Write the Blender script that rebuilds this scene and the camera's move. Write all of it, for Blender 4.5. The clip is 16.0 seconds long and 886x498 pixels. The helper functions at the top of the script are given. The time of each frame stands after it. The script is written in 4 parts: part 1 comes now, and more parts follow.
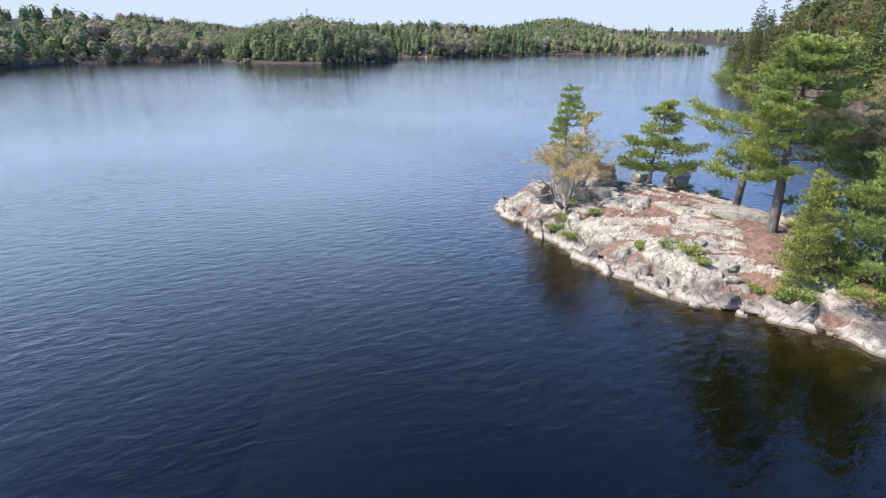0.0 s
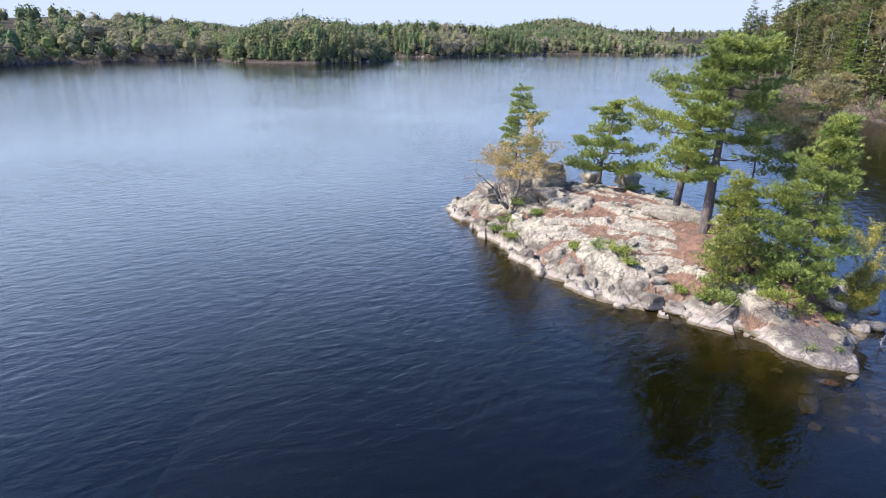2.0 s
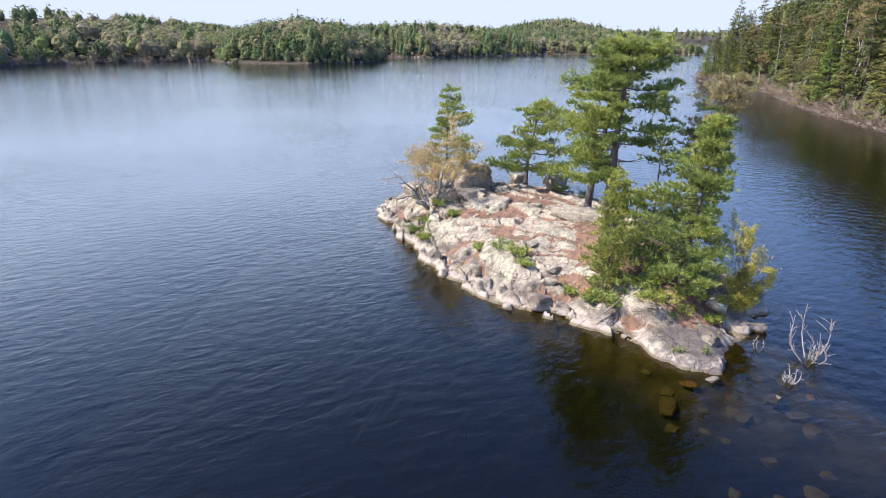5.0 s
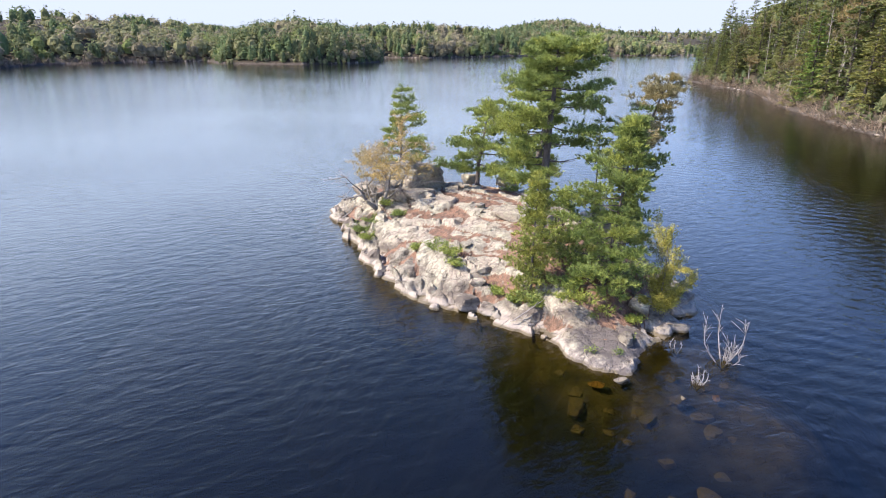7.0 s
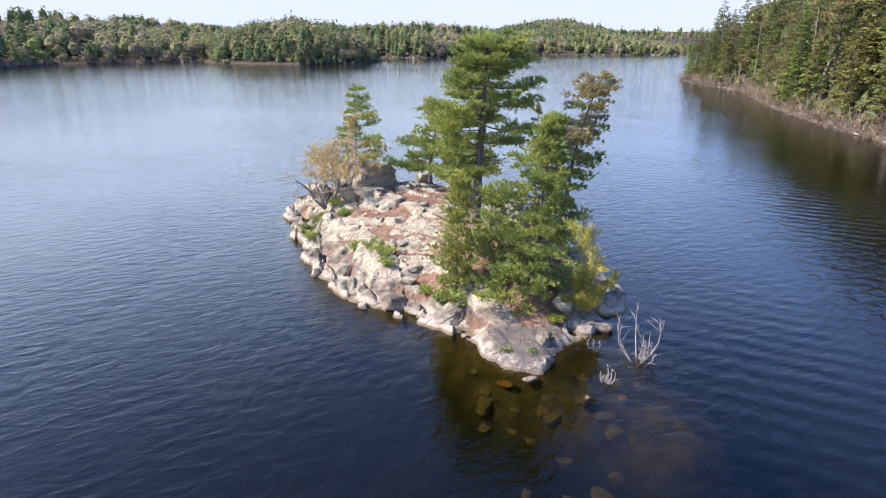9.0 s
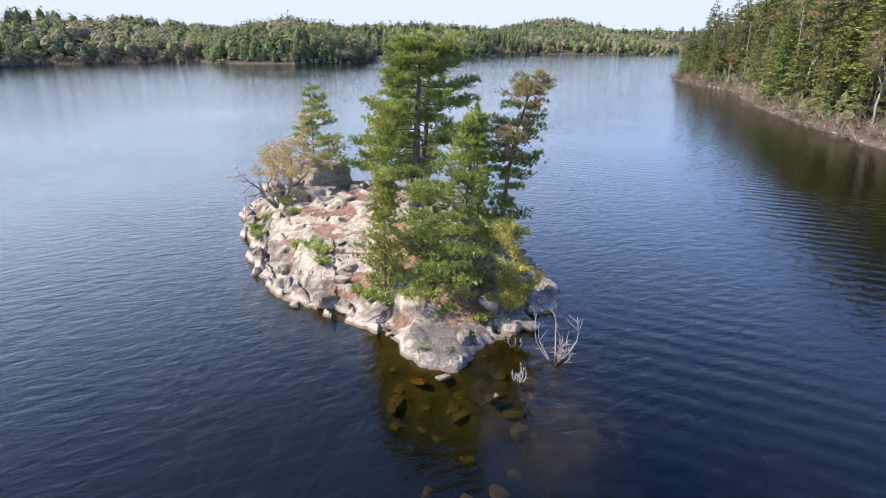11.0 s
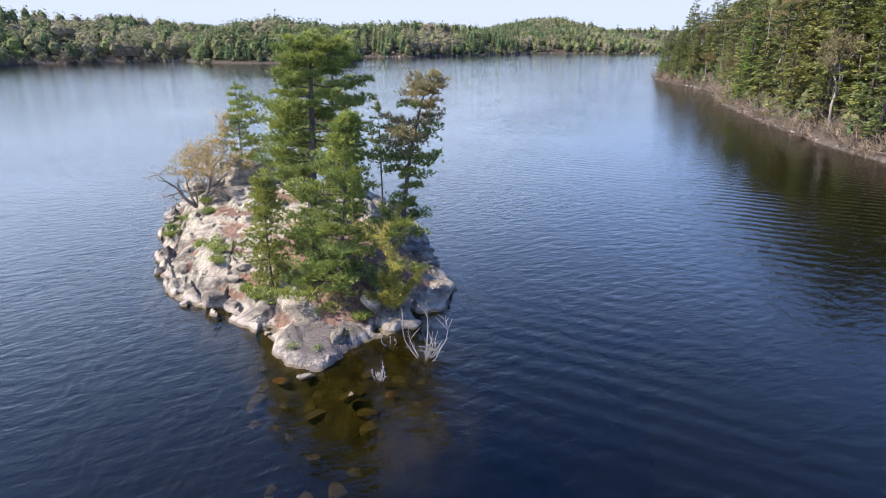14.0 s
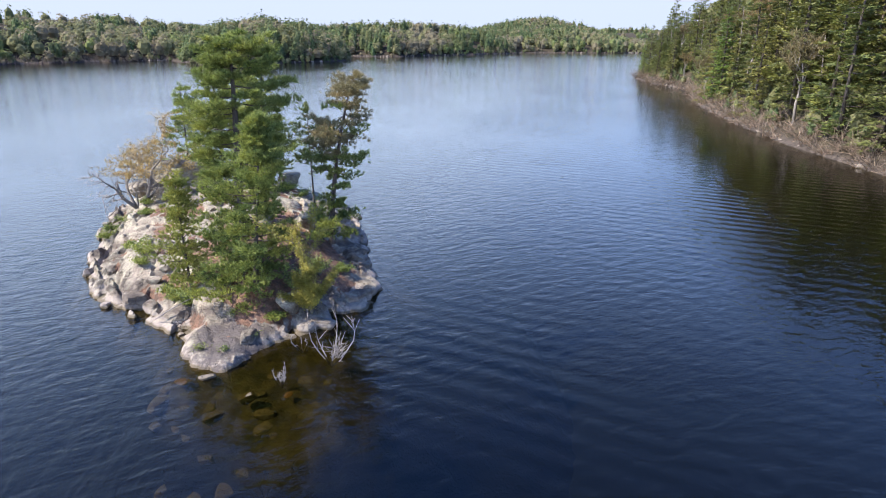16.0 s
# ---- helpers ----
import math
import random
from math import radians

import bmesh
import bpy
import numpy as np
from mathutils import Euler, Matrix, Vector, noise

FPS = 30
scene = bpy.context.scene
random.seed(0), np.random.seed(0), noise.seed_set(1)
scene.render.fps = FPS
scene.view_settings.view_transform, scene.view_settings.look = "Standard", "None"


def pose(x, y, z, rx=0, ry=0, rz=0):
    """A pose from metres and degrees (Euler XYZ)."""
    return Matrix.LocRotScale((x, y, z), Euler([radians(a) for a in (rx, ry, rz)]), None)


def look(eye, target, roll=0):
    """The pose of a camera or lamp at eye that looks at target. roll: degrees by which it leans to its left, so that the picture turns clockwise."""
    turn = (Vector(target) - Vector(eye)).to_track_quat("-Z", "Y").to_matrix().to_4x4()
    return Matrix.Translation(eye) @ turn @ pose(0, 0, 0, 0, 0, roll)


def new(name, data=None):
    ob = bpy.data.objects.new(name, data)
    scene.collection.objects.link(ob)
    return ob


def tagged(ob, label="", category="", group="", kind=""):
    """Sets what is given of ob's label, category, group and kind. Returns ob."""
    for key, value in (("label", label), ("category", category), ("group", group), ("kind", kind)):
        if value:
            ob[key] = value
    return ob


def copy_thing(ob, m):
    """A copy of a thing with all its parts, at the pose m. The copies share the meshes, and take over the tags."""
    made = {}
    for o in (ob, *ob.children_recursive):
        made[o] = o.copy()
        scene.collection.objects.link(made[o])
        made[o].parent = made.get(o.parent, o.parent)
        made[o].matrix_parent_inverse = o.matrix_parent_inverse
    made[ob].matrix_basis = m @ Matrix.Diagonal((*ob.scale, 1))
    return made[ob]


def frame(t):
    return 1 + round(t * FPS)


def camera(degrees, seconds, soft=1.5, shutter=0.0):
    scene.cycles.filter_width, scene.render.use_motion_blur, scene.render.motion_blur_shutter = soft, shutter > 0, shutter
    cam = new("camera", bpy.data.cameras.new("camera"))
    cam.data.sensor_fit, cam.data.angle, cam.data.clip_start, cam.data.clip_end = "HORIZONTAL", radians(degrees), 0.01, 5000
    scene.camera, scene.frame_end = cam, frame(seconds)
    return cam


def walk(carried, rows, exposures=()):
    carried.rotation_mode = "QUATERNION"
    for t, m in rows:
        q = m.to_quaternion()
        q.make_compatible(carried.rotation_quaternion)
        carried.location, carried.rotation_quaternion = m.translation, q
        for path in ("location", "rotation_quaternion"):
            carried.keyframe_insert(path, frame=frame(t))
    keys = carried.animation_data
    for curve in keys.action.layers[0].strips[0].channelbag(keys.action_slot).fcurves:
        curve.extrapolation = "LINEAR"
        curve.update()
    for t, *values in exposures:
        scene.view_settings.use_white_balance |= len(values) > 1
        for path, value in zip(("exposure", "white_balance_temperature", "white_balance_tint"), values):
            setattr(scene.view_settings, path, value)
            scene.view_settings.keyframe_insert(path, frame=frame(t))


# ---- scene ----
cam = camera(73.0, 16.0, soft=1.05)
PATH = [
    (0, (0.086, -0.023, 9.023), (0.115, 1.862, 8.355), 0.5),
    (0.5, (0.783, -0.032, 9.02), (0.811, 1.853, 8.353), 0.5),
    (1, (1.49, -0.01, 9.028), (1.516, 1.875, 8.36), 0.5),
    (1.5, (2.229, 0.04, 9.018), (2.252, 1.925, 8.351), 0.5),
    (2, (2.899, 0.009, 9.018), (2.921, 1.894, 8.35), 0.6),
    (2.5, (3.596, -0.034, 9.041), (3.616, 1.852, 8.373), 0.6),
    (3, (4.285, -0.033, 9.067), (4.302, 1.852, 8.399), 0.5),
    (3.5, (4.983, -0.03, 9.076), (4.997, 1.855, 8.409), 0.5),
    (4, (5.662, -0.035, 9.067), (5.674, 1.85, 8.4), 0.6),
    (6.5, (9.019, -0.025, 9.109), (9.02, 1.86, 8.442), 0.4),
    (7, (9.69, 0.003, 9.073), (9.689, 1.889, 8.408), 0.5),
    (7.5, (10.359, 0.013, 9.07), (10.356, 1.9, 8.405), 0.4),
    (8, (11.049, 0.016, 9.073), (11.043, 1.902, 8.408), 0.4),
    (8.5, (11.699, 0.046, 9.062), (11.691, 1.932, 8.396), 0.4),
    (9, (12.355, 0.04, 9.047), (12.343, 1.926, 8.381), 0.4),
    (11.5, (15.495, 0.013, 9.043), (15.473, 1.898, 8.376), 0.3),
    (12, (16.13, 0.009, 9.046), (16.106, 1.895, 8.379), 0.3),
    (12.5, (16.749, 0.033, 9.045), (16.726, 1.918, 8.377), 0.4),
    (13, (17.383, 0.035, 9.05), (17.364, 1.92, 8.382), 0.3),
    (13.5, (18.03, 0.031, 9.06), (18.014, 1.916, 8.391), 0.3),
    (14, (18.691, 0.016, 9.066), (18.68, 1.901, 8.397), 0.3),
    (14.5, (19.367, 0.011, 9.072), (19.363, 1.896, 8.403), 0.3),
    (15, (20.026, 0.001, 9.09), (20.03, 1.886, 8.421), 0.4),
    (15.5, (20.696, -0.04, 9.126), (20.702, 1.845, 8.456), 0.3),
    (16, (21.318, -0.055, 9.135), (21.326, 1.83, 8.465), 0.3),
]
walk(cam, [(t, look(eye, target, roll)) for t, eye, target, roll in PATH], exposures=[(0.0, 1.60, 5650, 13), (4.0, 1.68, 5850, 14), (8.5, 1.80, 6050, 15), (12.5, 1.72, 5950, 15), (16.0, 1.69, 5850, 14)])

# ---- world, sun, exposure ----
TO_SUN = Vector((-0.76, -0.16, 0.80)).normalized()
world = bpy.data.worlds.new("sky")
scene.world = world
world.use_nodes = True
wt = world.node_tree
wt.nodes.clear()
w_out = wt.nodes.new("ShaderNodeOutputWorld")
w_bg = wt.nodes.new("ShaderNodeBackground")
w_sky = wt.nodes.new("ShaderNodeTexSky")
w_sky.sky_type = "NISHITA"
w_sky.sun_disc = False
w_sky.sun_elevation = math.asin(TO_SUN.z)
w_sky.sun_rotation = math.atan2(TO_SUN.x, TO_SUN.y)
w_sky.air_density = 1.0
w_sky.dust_density = 0.3
w_sky.ozone_density = 3.0
w_bg.inputs["Strength"].default_value = 0.15
# haze over the horizon; unseen cloud above it, whiter sunward, added to brighten the water


def sky_math(op, a, c, clamp=False):
    n = wt.nodes.new("ShaderNodeMath")
    n.operation = op
    n.use_clamp = clamp
    for sock, v in zip(n.inputs, (a, c)):
        if hasattr(v, "is_output"):
            wt.links.new(v, sock)
        else:
            sock.default_value = v
    return n.outputs[0]


w_tc = wt.nodes.new("ShaderNodeTexCoord")
w_sep = wt.nodes.new("ShaderNodeSeparateXYZ")
wt.links.new(w_tc.outputs["Generated"], w_sep.inputs[0])
w_map = wt.nodes.new("ShaderNodeMapping")
w_map.inputs["Scale"].default_value = (1.0, 1.0, 2.6)
wt.links.new(w_tc.outputs["Generated"], w_map.inputs[0])
w_noise = wt.nodes.new("ShaderNodeTexNoise")
w_noise.inputs["Scale"].default_value = 1.6
w_noise.inputs["Detail"].default_value = 5.0
wt.links.new(w_map.outputs[0], w_noise.inputs["Vector"])
w_dot = wt.nodes.new("ShaderNodeVectorMath")
w_dot.operation = "DOT_PRODUCT"
w_dot.inputs[1].default_value = TO_SUN
wt.links.new(w_tc.outputs["Generated"], w_dot.inputs[0])
sunward = sky_math("ADD", sky_math("MULTIPLY", w_dot.outputs["Value"], 0.85), 0.40, True)
low = sky_math("SUBTRACT", 1.0, w_sep.outputs[2], True)
haze = sky_math("MULTIPLY", sky_math("POWER", low, 11.0), 2.1, True)
added_cloud = sky_math("MULTIPLY", sky_math("MULTIPLY", sunward, w_noise.outputs["Fac"]), 8.0)
added_cloud = sky_math("MULTIPLY", added_cloud, sky_math("POWER", low, 3.8), True)


def sky_mix(fac, a, colour):
    n = wt.nodes.new("ShaderNodeMix")
    n.data_type = "RGBA"
    wt.links.new(fac, n.inputs[0])
    wt.links.new(a, n.inputs[6])
    n.inputs[7].default_value = (*colour, 1)
    return n.outputs[2]


w_deep = wt.nodes.new("ShaderNodeMix")
w_deep.data_type = "RGBA"
w_deep.blend_type = "MULTIPLY"
w_deep.inputs[0].default_value = 1.0
wt.links.new(w_sky.outputs[0], w_deep.inputs[6])
w_deep.inputs[7].default_value = (0.29, 0.46, 0.72, 1)
sky_colour = sky_mix(added_cloud, w_deep.outputs[2], (3.78, 4.58, 5.62))
sky_colour = sky_mix(haze, sky_colour, (1.62, 1.77, 2.02))
wt.links.new(sky_colour, w_bg.inputs[0])
wt.links.new(w_bg.outputs[0], w_out.inputs[0])
sun = new("sun", bpy.data.lights.new("sun", "SUN"))
sun.data.energy = 3.9
sun.data.angle = radians(0.5)
sun.data.color = (1.0, 0.88, 0.70)
sun.matrix_world = look((0, 0, 60), Vector((0, 0, 60)) - TO_SUN)


# ---- materials ----
def material(name):
    m = bpy.data.materials.new(name)
    m.use_nodes = True
    nt = m.node_tree
    nt.nodes.clear()
    out = nt.nodes.new("ShaderNodeOutputMaterial")
    return m, nt, out


def node(nt, kind, **inputs):
    n = nt.nodes.new(kind)
    for k, v in inputs.items():
        key = k.replace("_", " ")
        if hasattr(v, "is_output"):
            nt.links.new(v, n.inputs[key])
        else:
            n.inputs[key].default_value = v
    return n


def ramp(nt, fac, stops):
    r = nt.nodes.new("ShaderNodeValToRGB")
    while len(r.color_ramp.elements) < len(stops):
        r.color_ramp.elements.new(0.5)
    for e, (p, c) in zip(r.color_ramp.elements, stops):
        e.position = p
        e.color = c if len(c) == 4 else (*c, 1)
    nt.links.new(fac, r.inputs[0])
    return r.outputs[0]


def mixed(nt, fac, a, b, blend="MIX"):
    n = nt.nodes.new("ShaderNodeMix")
    n.data_type = "RGBA"
    n.blend_type = blend
    for sock, v in ((n.inputs[0], fac), (n.inputs[6], a), (n.inputs[7], b)):
        if hasattr(v, "is_output"):
            nt.links.new(v, sock)
        elif isinstance(v, (int, float)):
            sock.default_value = v
        else:
            sock.default_value = (*v, 1)
    return n.outputs[2]


def calc(nt, op, a, b=0.0, clamp=False):
    n = nt.nodes.new("ShaderNodeMath")
    n.operation = op
    n.use_clamp = clamp
    for sock, v in ((n.inputs[0], a), (n.inputs[1], b)):
        if hasattr(v, "is_output"):
            nt.links.new(v, sock)
        else:
            sock.default_value = v
    return n.outputs[0]


def noisy(nt, scale, detail=4.0, rough=0.55, vec=None, distortion=0.0):
    n = node(nt, "ShaderNodeTexNoise", Scale=scale, Detail=detail, Roughness=rough, Distortion=distortion)
    if vec is not None:
        nt.links.new(vec, n.inputs["Vector"])
    return n.outputs["Fac"]


def rock_material(name, litter=False, rust=False):
    """Pale lichen-covered gneiss, washed lighter and pinker just above the water line, with pine-needle litter where the mesh says so."""
    m, nt, out = material(name)
    geo = nt.nodes.new("ShaderNodeNewGeometry")
    pos = geo.outputs["Position"]
    big = noisy(nt, 0.55, 5, 0.6, pos)
    mid = noisy(nt, 2.6, 6, 0.65, pos)
    fine = noisy(nt, 16, 5, 0.7, pos)
    col = ramp(nt, mid, [(0.30, (0.13, 0.12, 0.104)), (0.42, (0.225, 0.21, 0.176)), (0.53, (0.325, 0.305, 0.252)), (0.66, (0.41, 0.39, 0.322))])
    col = mixed(nt, calc(nt, "MULTIPLY", ramp(nt, big, [(0.45, (0, 0, 0)), (0.62, (1, 1, 1))]), 0.5), col, (0.30, 0.235, 0.21))
    col = mixed(nt, ramp(nt, fine, [(0.36, (0.5, 0.5, 0.5)), (0.46, (0, 0, 0))]), col, (0.13, 0.12, 0.108))
    lichen = noisy(nt, 5.5, 3, 0.6, pos, 0.6)
    col = mixed(nt, ramp(nt, lichen, [(0.55, (0, 0, 0)), (0.62, (0.7, 0.7, 0.7))]), col, (0.38, 0.375, 0.295))
    spots = noisy(nt, 8.5, 4, 0.7, pos, 0.4)
    col = mixed(nt, ramp(nt, spots, [(0.38, (0.5, 0.5, 0.5)), (0.46, (0, 0, 0))]), col, (0.14, 0.13, 0.114))
    col = mixed(nt, ramp(nt, spots, [(0.56, (0, 0, 0)), (0.64, (0.4, 0.4, 0.4))]), col, (0.46, 0.455, 0.385))
    grain = node(nt, "ShaderNodeMapping", Vector=pos, Rotation=(0.3, 0.2, radians(-37)), Scale=(0.8, 5.0, 3.0))
    streak = noisy(nt, 2.2, 4, 0.65, grain.outputs[0], 0.5)
    col = mixed(nt, ramp(nt, streak, [(0.36, (0.42, 0.42, 0.42)), (0.48, (0, 0, 0))]), col, (0.13, 0.117, 0.105))
    bend = nt.nodes.new("ShaderNodeTexNoise")
    bend.inputs["Scale"].default_value = 1.7
    bend.inputs["Detail"].default_value = 4.0
    nt.links.new(pos, bend.inputs["Vector"])
    warp = nt.nodes.new("ShaderNodeVectorMath")
    warp.operation = "MULTIPLY_ADD"
    nt.links.new(bend.outputs["Color"], warp.inputs[0])
    warp.inputs[1].default_value = (0.7, 0.7, 0.7)
    nt.links.new(pos, warp.inputs[2])
    along_joint = node(nt, "ShaderNodeMapping", Vector=warp.outputs[0], Rotation=(0, 0, radians(-37)), Scale=(0.8, 1.7, 1.3))
    joints = node(nt, "ShaderNodeTexVoronoi", Vector=along_joint.outputs[0], Scale=1.0)
    joints.feature = "DISTANCE_TO_EDGE"
    nt.links.new(along_joint.outputs[0], joints.inputs["Vector"])
    joints.inputs["Scale"].default_value = 1.0
    joint = ramp(nt, joints.outputs["Distance"], [(0.006, (0.55, 0.55, 0.55)), (0.022, (0, 0, 0))])
    joint = calc(nt, "MULTIPLY", joint, ramp(nt, noisy(nt, 1.1, 2, 0.5, pos), [(0.46, (0, 0, 0)), (0.60, (1, 1, 1))]))
    col = mixed(nt, joint, col, (0.06, 0.05, 0.045))
    small = node(nt, "ShaderNodeTexVoronoi", Scale=1.0)
    small.feature = "DISTANCE_TO_EDGE"
    nt.links.new(warp.outputs[0], small.inputs["Vector"])
    small.inputs["Scale"].default_value = 2.6
    crevice = ramp(nt, small.outputs["Distance"], [(0.012, (0.55, 0.55, 0.55)), (0.05, (0, 0, 0))])
    crevice = calc(nt, "MULTIPLY", crevice, ramp(nt, noisy(nt, 2.3, 2, 0.5, pos), [(0.46, (0, 0, 0)), (0.58, (1, 1, 1))]))
    col = mixed(nt, crevice, col, (0.085, 0.07, 0.06))
    worn = noisy(nt, 0.9, 4, 0.6, pos, 0.8)
    col = mixed(nt, ramp(nt, worn, [(0.52, (0, 0, 0)), (0.60, (0.3, 0.3, 0.3))]), col, (0.16, 0.142, 0.128))
    sep = nt.nodes.new("ShaderNodeSeparateXYZ")
    nt.links.new(pos, sep.inputs[0])
    z = calc(nt, "ADD", sep.outputs[2], calc(nt, "MULTIPLY", calc(nt, "SUBTRACT", mid, 0.5), 0.35))
    shelf = ramp(nt, z, [(0.22, (0, 0, 0)), (0.34, (1, 1, 1)), (0.62, (1, 1, 1)), (0.80, (0, 0, 0))])
    col = mixed(nt, calc(nt, "MULTIPLY", shelf, ramp(nt, worn, [(0.42, (0.26, 0.26, 0.26)), (0.56, (0.9, 0.9, 0.9))])), col, (0.095, 0.08, 0.073))
    band = ramp(nt, calc(nt, "MULTIPLY", z, 1.0), [(0.0, (1, 1, 1)), (0.16, (1, 1, 1)), (0.30, (0, 0, 0))])
    col = mixed(nt, calc(nt, "MULTIPLY", band, 0.65), col, (0.31, 0.275, 0.265))
    wet = ramp(nt, calc(nt, "ADD", sep.outputs[2], 0.5), [(0.55, (1, 1, 1)), (0.61, (0, 0, 0))])
    col = mixed(nt, calc(nt, "MULTIPLY", wet, 0.75), col, (0.085, 0.068, 0.032))
    col = mixed(nt, 1.0, col, (1.0, 0.955, 0.87), "MULTIPLY")
    if rust:
        col = mixed(nt, 0.7, col, (0.36, 0.19, 0.05))
    if litter:
        # a dark crust of lichen on the crown of the low slab at the end of the islet
        off = nt.nodes.new("ShaderNodeVectorMath")
        off.operation = "DISTANCE"
        nt.links.new(pos, off.inputs[0])
        off.inputs[1].default_value = (14.75, 16.3, 0.4)
        crust = ramp(nt, calc(nt, "ADD", calc(nt, "MULTIPLY", off.outputs["Value"], 0.5), calc(nt, "MULTIPLY", calc(nt, "SUBTRACT", mid, 0.5), 1.6)), [(0.45, (0.85, 0.85, 0.85)), (0.70, (0, 0, 0))])
        col = mixed(nt, crust, col, (0.095, 0.08, 0.075))
        at = nt.nodes.new("ShaderNodeAttribute")
        at.attribute_name = "litter"
        nsep = nt.nodes.new("ShaderNodeSeparateXYZ")
        nt.links.new(geo.outputs["Normal"], nsep.inputs[0])
        flat_share = ramp(nt, nsep.outputs[2], [(0.38, (0, 0, 0)), (0.62, (1, 1, 1))])
        lit = calc(nt, "ADD", calc(nt, "MULTIPLY", at.outputs["Fac"], flat_share), calc(nt, "MULTIPLY", calc(nt, "SUBTRACT", mid, 0.5), 1.1))
        duff = ramp(nt, noisy(nt, 30, 4, 0.7, pos), [(0.3, (0.09, 0.048, 0.03)), (0.5, (0.20, 0.112, 0.072)), (0.7, (0.30, 0.195, 0.14))])
        duff = mixed(nt, ramp(nt, noisy(nt, 3.5, 4, 0.6, pos, 0.5), [(0.38, (0.8, 0.8, 0.8)), (0.60, (0, 0, 0))]), duff, (0.085, 0.06, 0.045))
        col = mixed(nt, ramp(nt, lit, [(0.30, (0, 0, 0)), (0.55, (1, 1, 1))]), col, duff)
        # brown weedy bed; its colour goes near-black with depth, for light the water absorbs
        depth_dark = ramp(nt, calc(nt, "MULTIPLY", sep.outputs[2], -0.4), [(0.08, (0, 0, 0)), (0.50, (1, 1, 1))])
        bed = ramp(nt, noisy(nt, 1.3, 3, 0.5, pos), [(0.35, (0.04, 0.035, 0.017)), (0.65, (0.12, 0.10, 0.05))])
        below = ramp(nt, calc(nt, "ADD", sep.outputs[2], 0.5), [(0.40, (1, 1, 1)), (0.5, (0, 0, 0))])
        col = mixed(nt, below, col, mixed(nt, depth_dark, bed, (0.006, 0.008, 0.006)))
    bsdf = node(nt, "ShaderNodeBsdfPrincipled", Base_Color=col, Roughness=0.88)
    bsdf.inputs["Specular IOR Level"].default_value = 0.25
    height = calc(nt, "ADD", calc(nt, "ADD", calc(nt, "MULTIPLY", mid, 0.6), calc(nt, "MULTIPLY", streak, 0.5)), calc(nt, "MULTIPLY", fine, 0.4))
    height = calc(nt, "SUBTRACT", height, calc(nt, "MULTIPLY", calc(nt, "ADD", joint, crevice), 0.5))
    bump = node(nt, "ShaderNodeBump", Strength=1.0, Distance=0.13, Height=height)
    nt.links.new(bump.outputs[0], bsdf.inputs["Normal"])
    nt.links.new(bsdf.outputs[0], out.inputs[0])
    return m


def leaf_material(name, dark, light, tint=False, through_light=0.26, rough=0.55):
    """Leaves or needles: colour varies from piece to piece; some light comes through."""
    m, nt, out = material(name)
    geo = nt.nodes.new("ShaderNodeNewGeometry")
    col = ramp(nt, geo.outputs["Random Per Island"], [(0.0, dark), (1.0, light)])
    patch = noisy(nt, 0.9, 2, 0.5, geo.outputs["Position"])
    col = mixed(nt, 1.0, col, ramp(nt, patch, [(0.3, (0.72, 0.76, 0.7)), (0.7, (1.25, 1.2, 1.1))]), "MULTIPLY")
    if tint:
        at = nt.nodes.new("ShaderNodeAttribute")
        at.attribute_name = "tint"
        col = mixed(nt, 1.0, col, at.outputs["Color"], "MULTIPLY")
    else:
        info = nt.nodes.new("ShaderNodeObjectInfo")
        col = mixed(nt, 1.0, col, ramp(nt, info.outputs["Random"], [(0.0, (0.8, 0.85, 0.85)), (0.5, (1.0, 1.0, 1.0)), (1.0, (1.2, 1.1, 0.9))]), "MULTIPLY")
    b = node(nt, "ShaderNodeBsdfPrincipled", Base_Color=col, Roughness=rough)
    b.inputs["Specular IOR Level"].default_value = 0.3
    tr = node(nt, "ShaderNodeBsdfTranslucent", Color=col)
    mx = nt.nodes.new("ShaderNodeMixShader")
    mx.inputs[0].default_value = through_light
    nt.links.new(b.outputs[0], mx.inputs[1])
    nt.links.new(tr.outputs[0], mx.inputs[2])
    nt.links.new(mx.outputs[0], out.inputs[0])
    return m


def bark_material(name, dark, light, scale=9.0):
    m, nt, out = material(name)
    tc = nt.nodes.new("ShaderNodeTexCoord")
    mp = node(nt, "ShaderNodeMapping", Vector=tc.outputs["Object"], Scale=(scale, scale, scale * 0.25))
    n1 = noisy(nt, 1.6, 5, 0.65, mp.outputs[0])
    col = ramp(nt, n1, [(0.3, dark), (0.7, light)])
    b = node(nt, "ShaderNodeBsdfPrincipled", Base_Color=col, Roughness=0.92)
    bump = node(nt, "ShaderNodeBump", Strength=0.7, Distance=0.03, Height=n1)
    nt.links.new(bump.outputs[0], b.inputs["Normal"])
    nt.links.new(b.outputs[0], out.inputs[0])
    return m


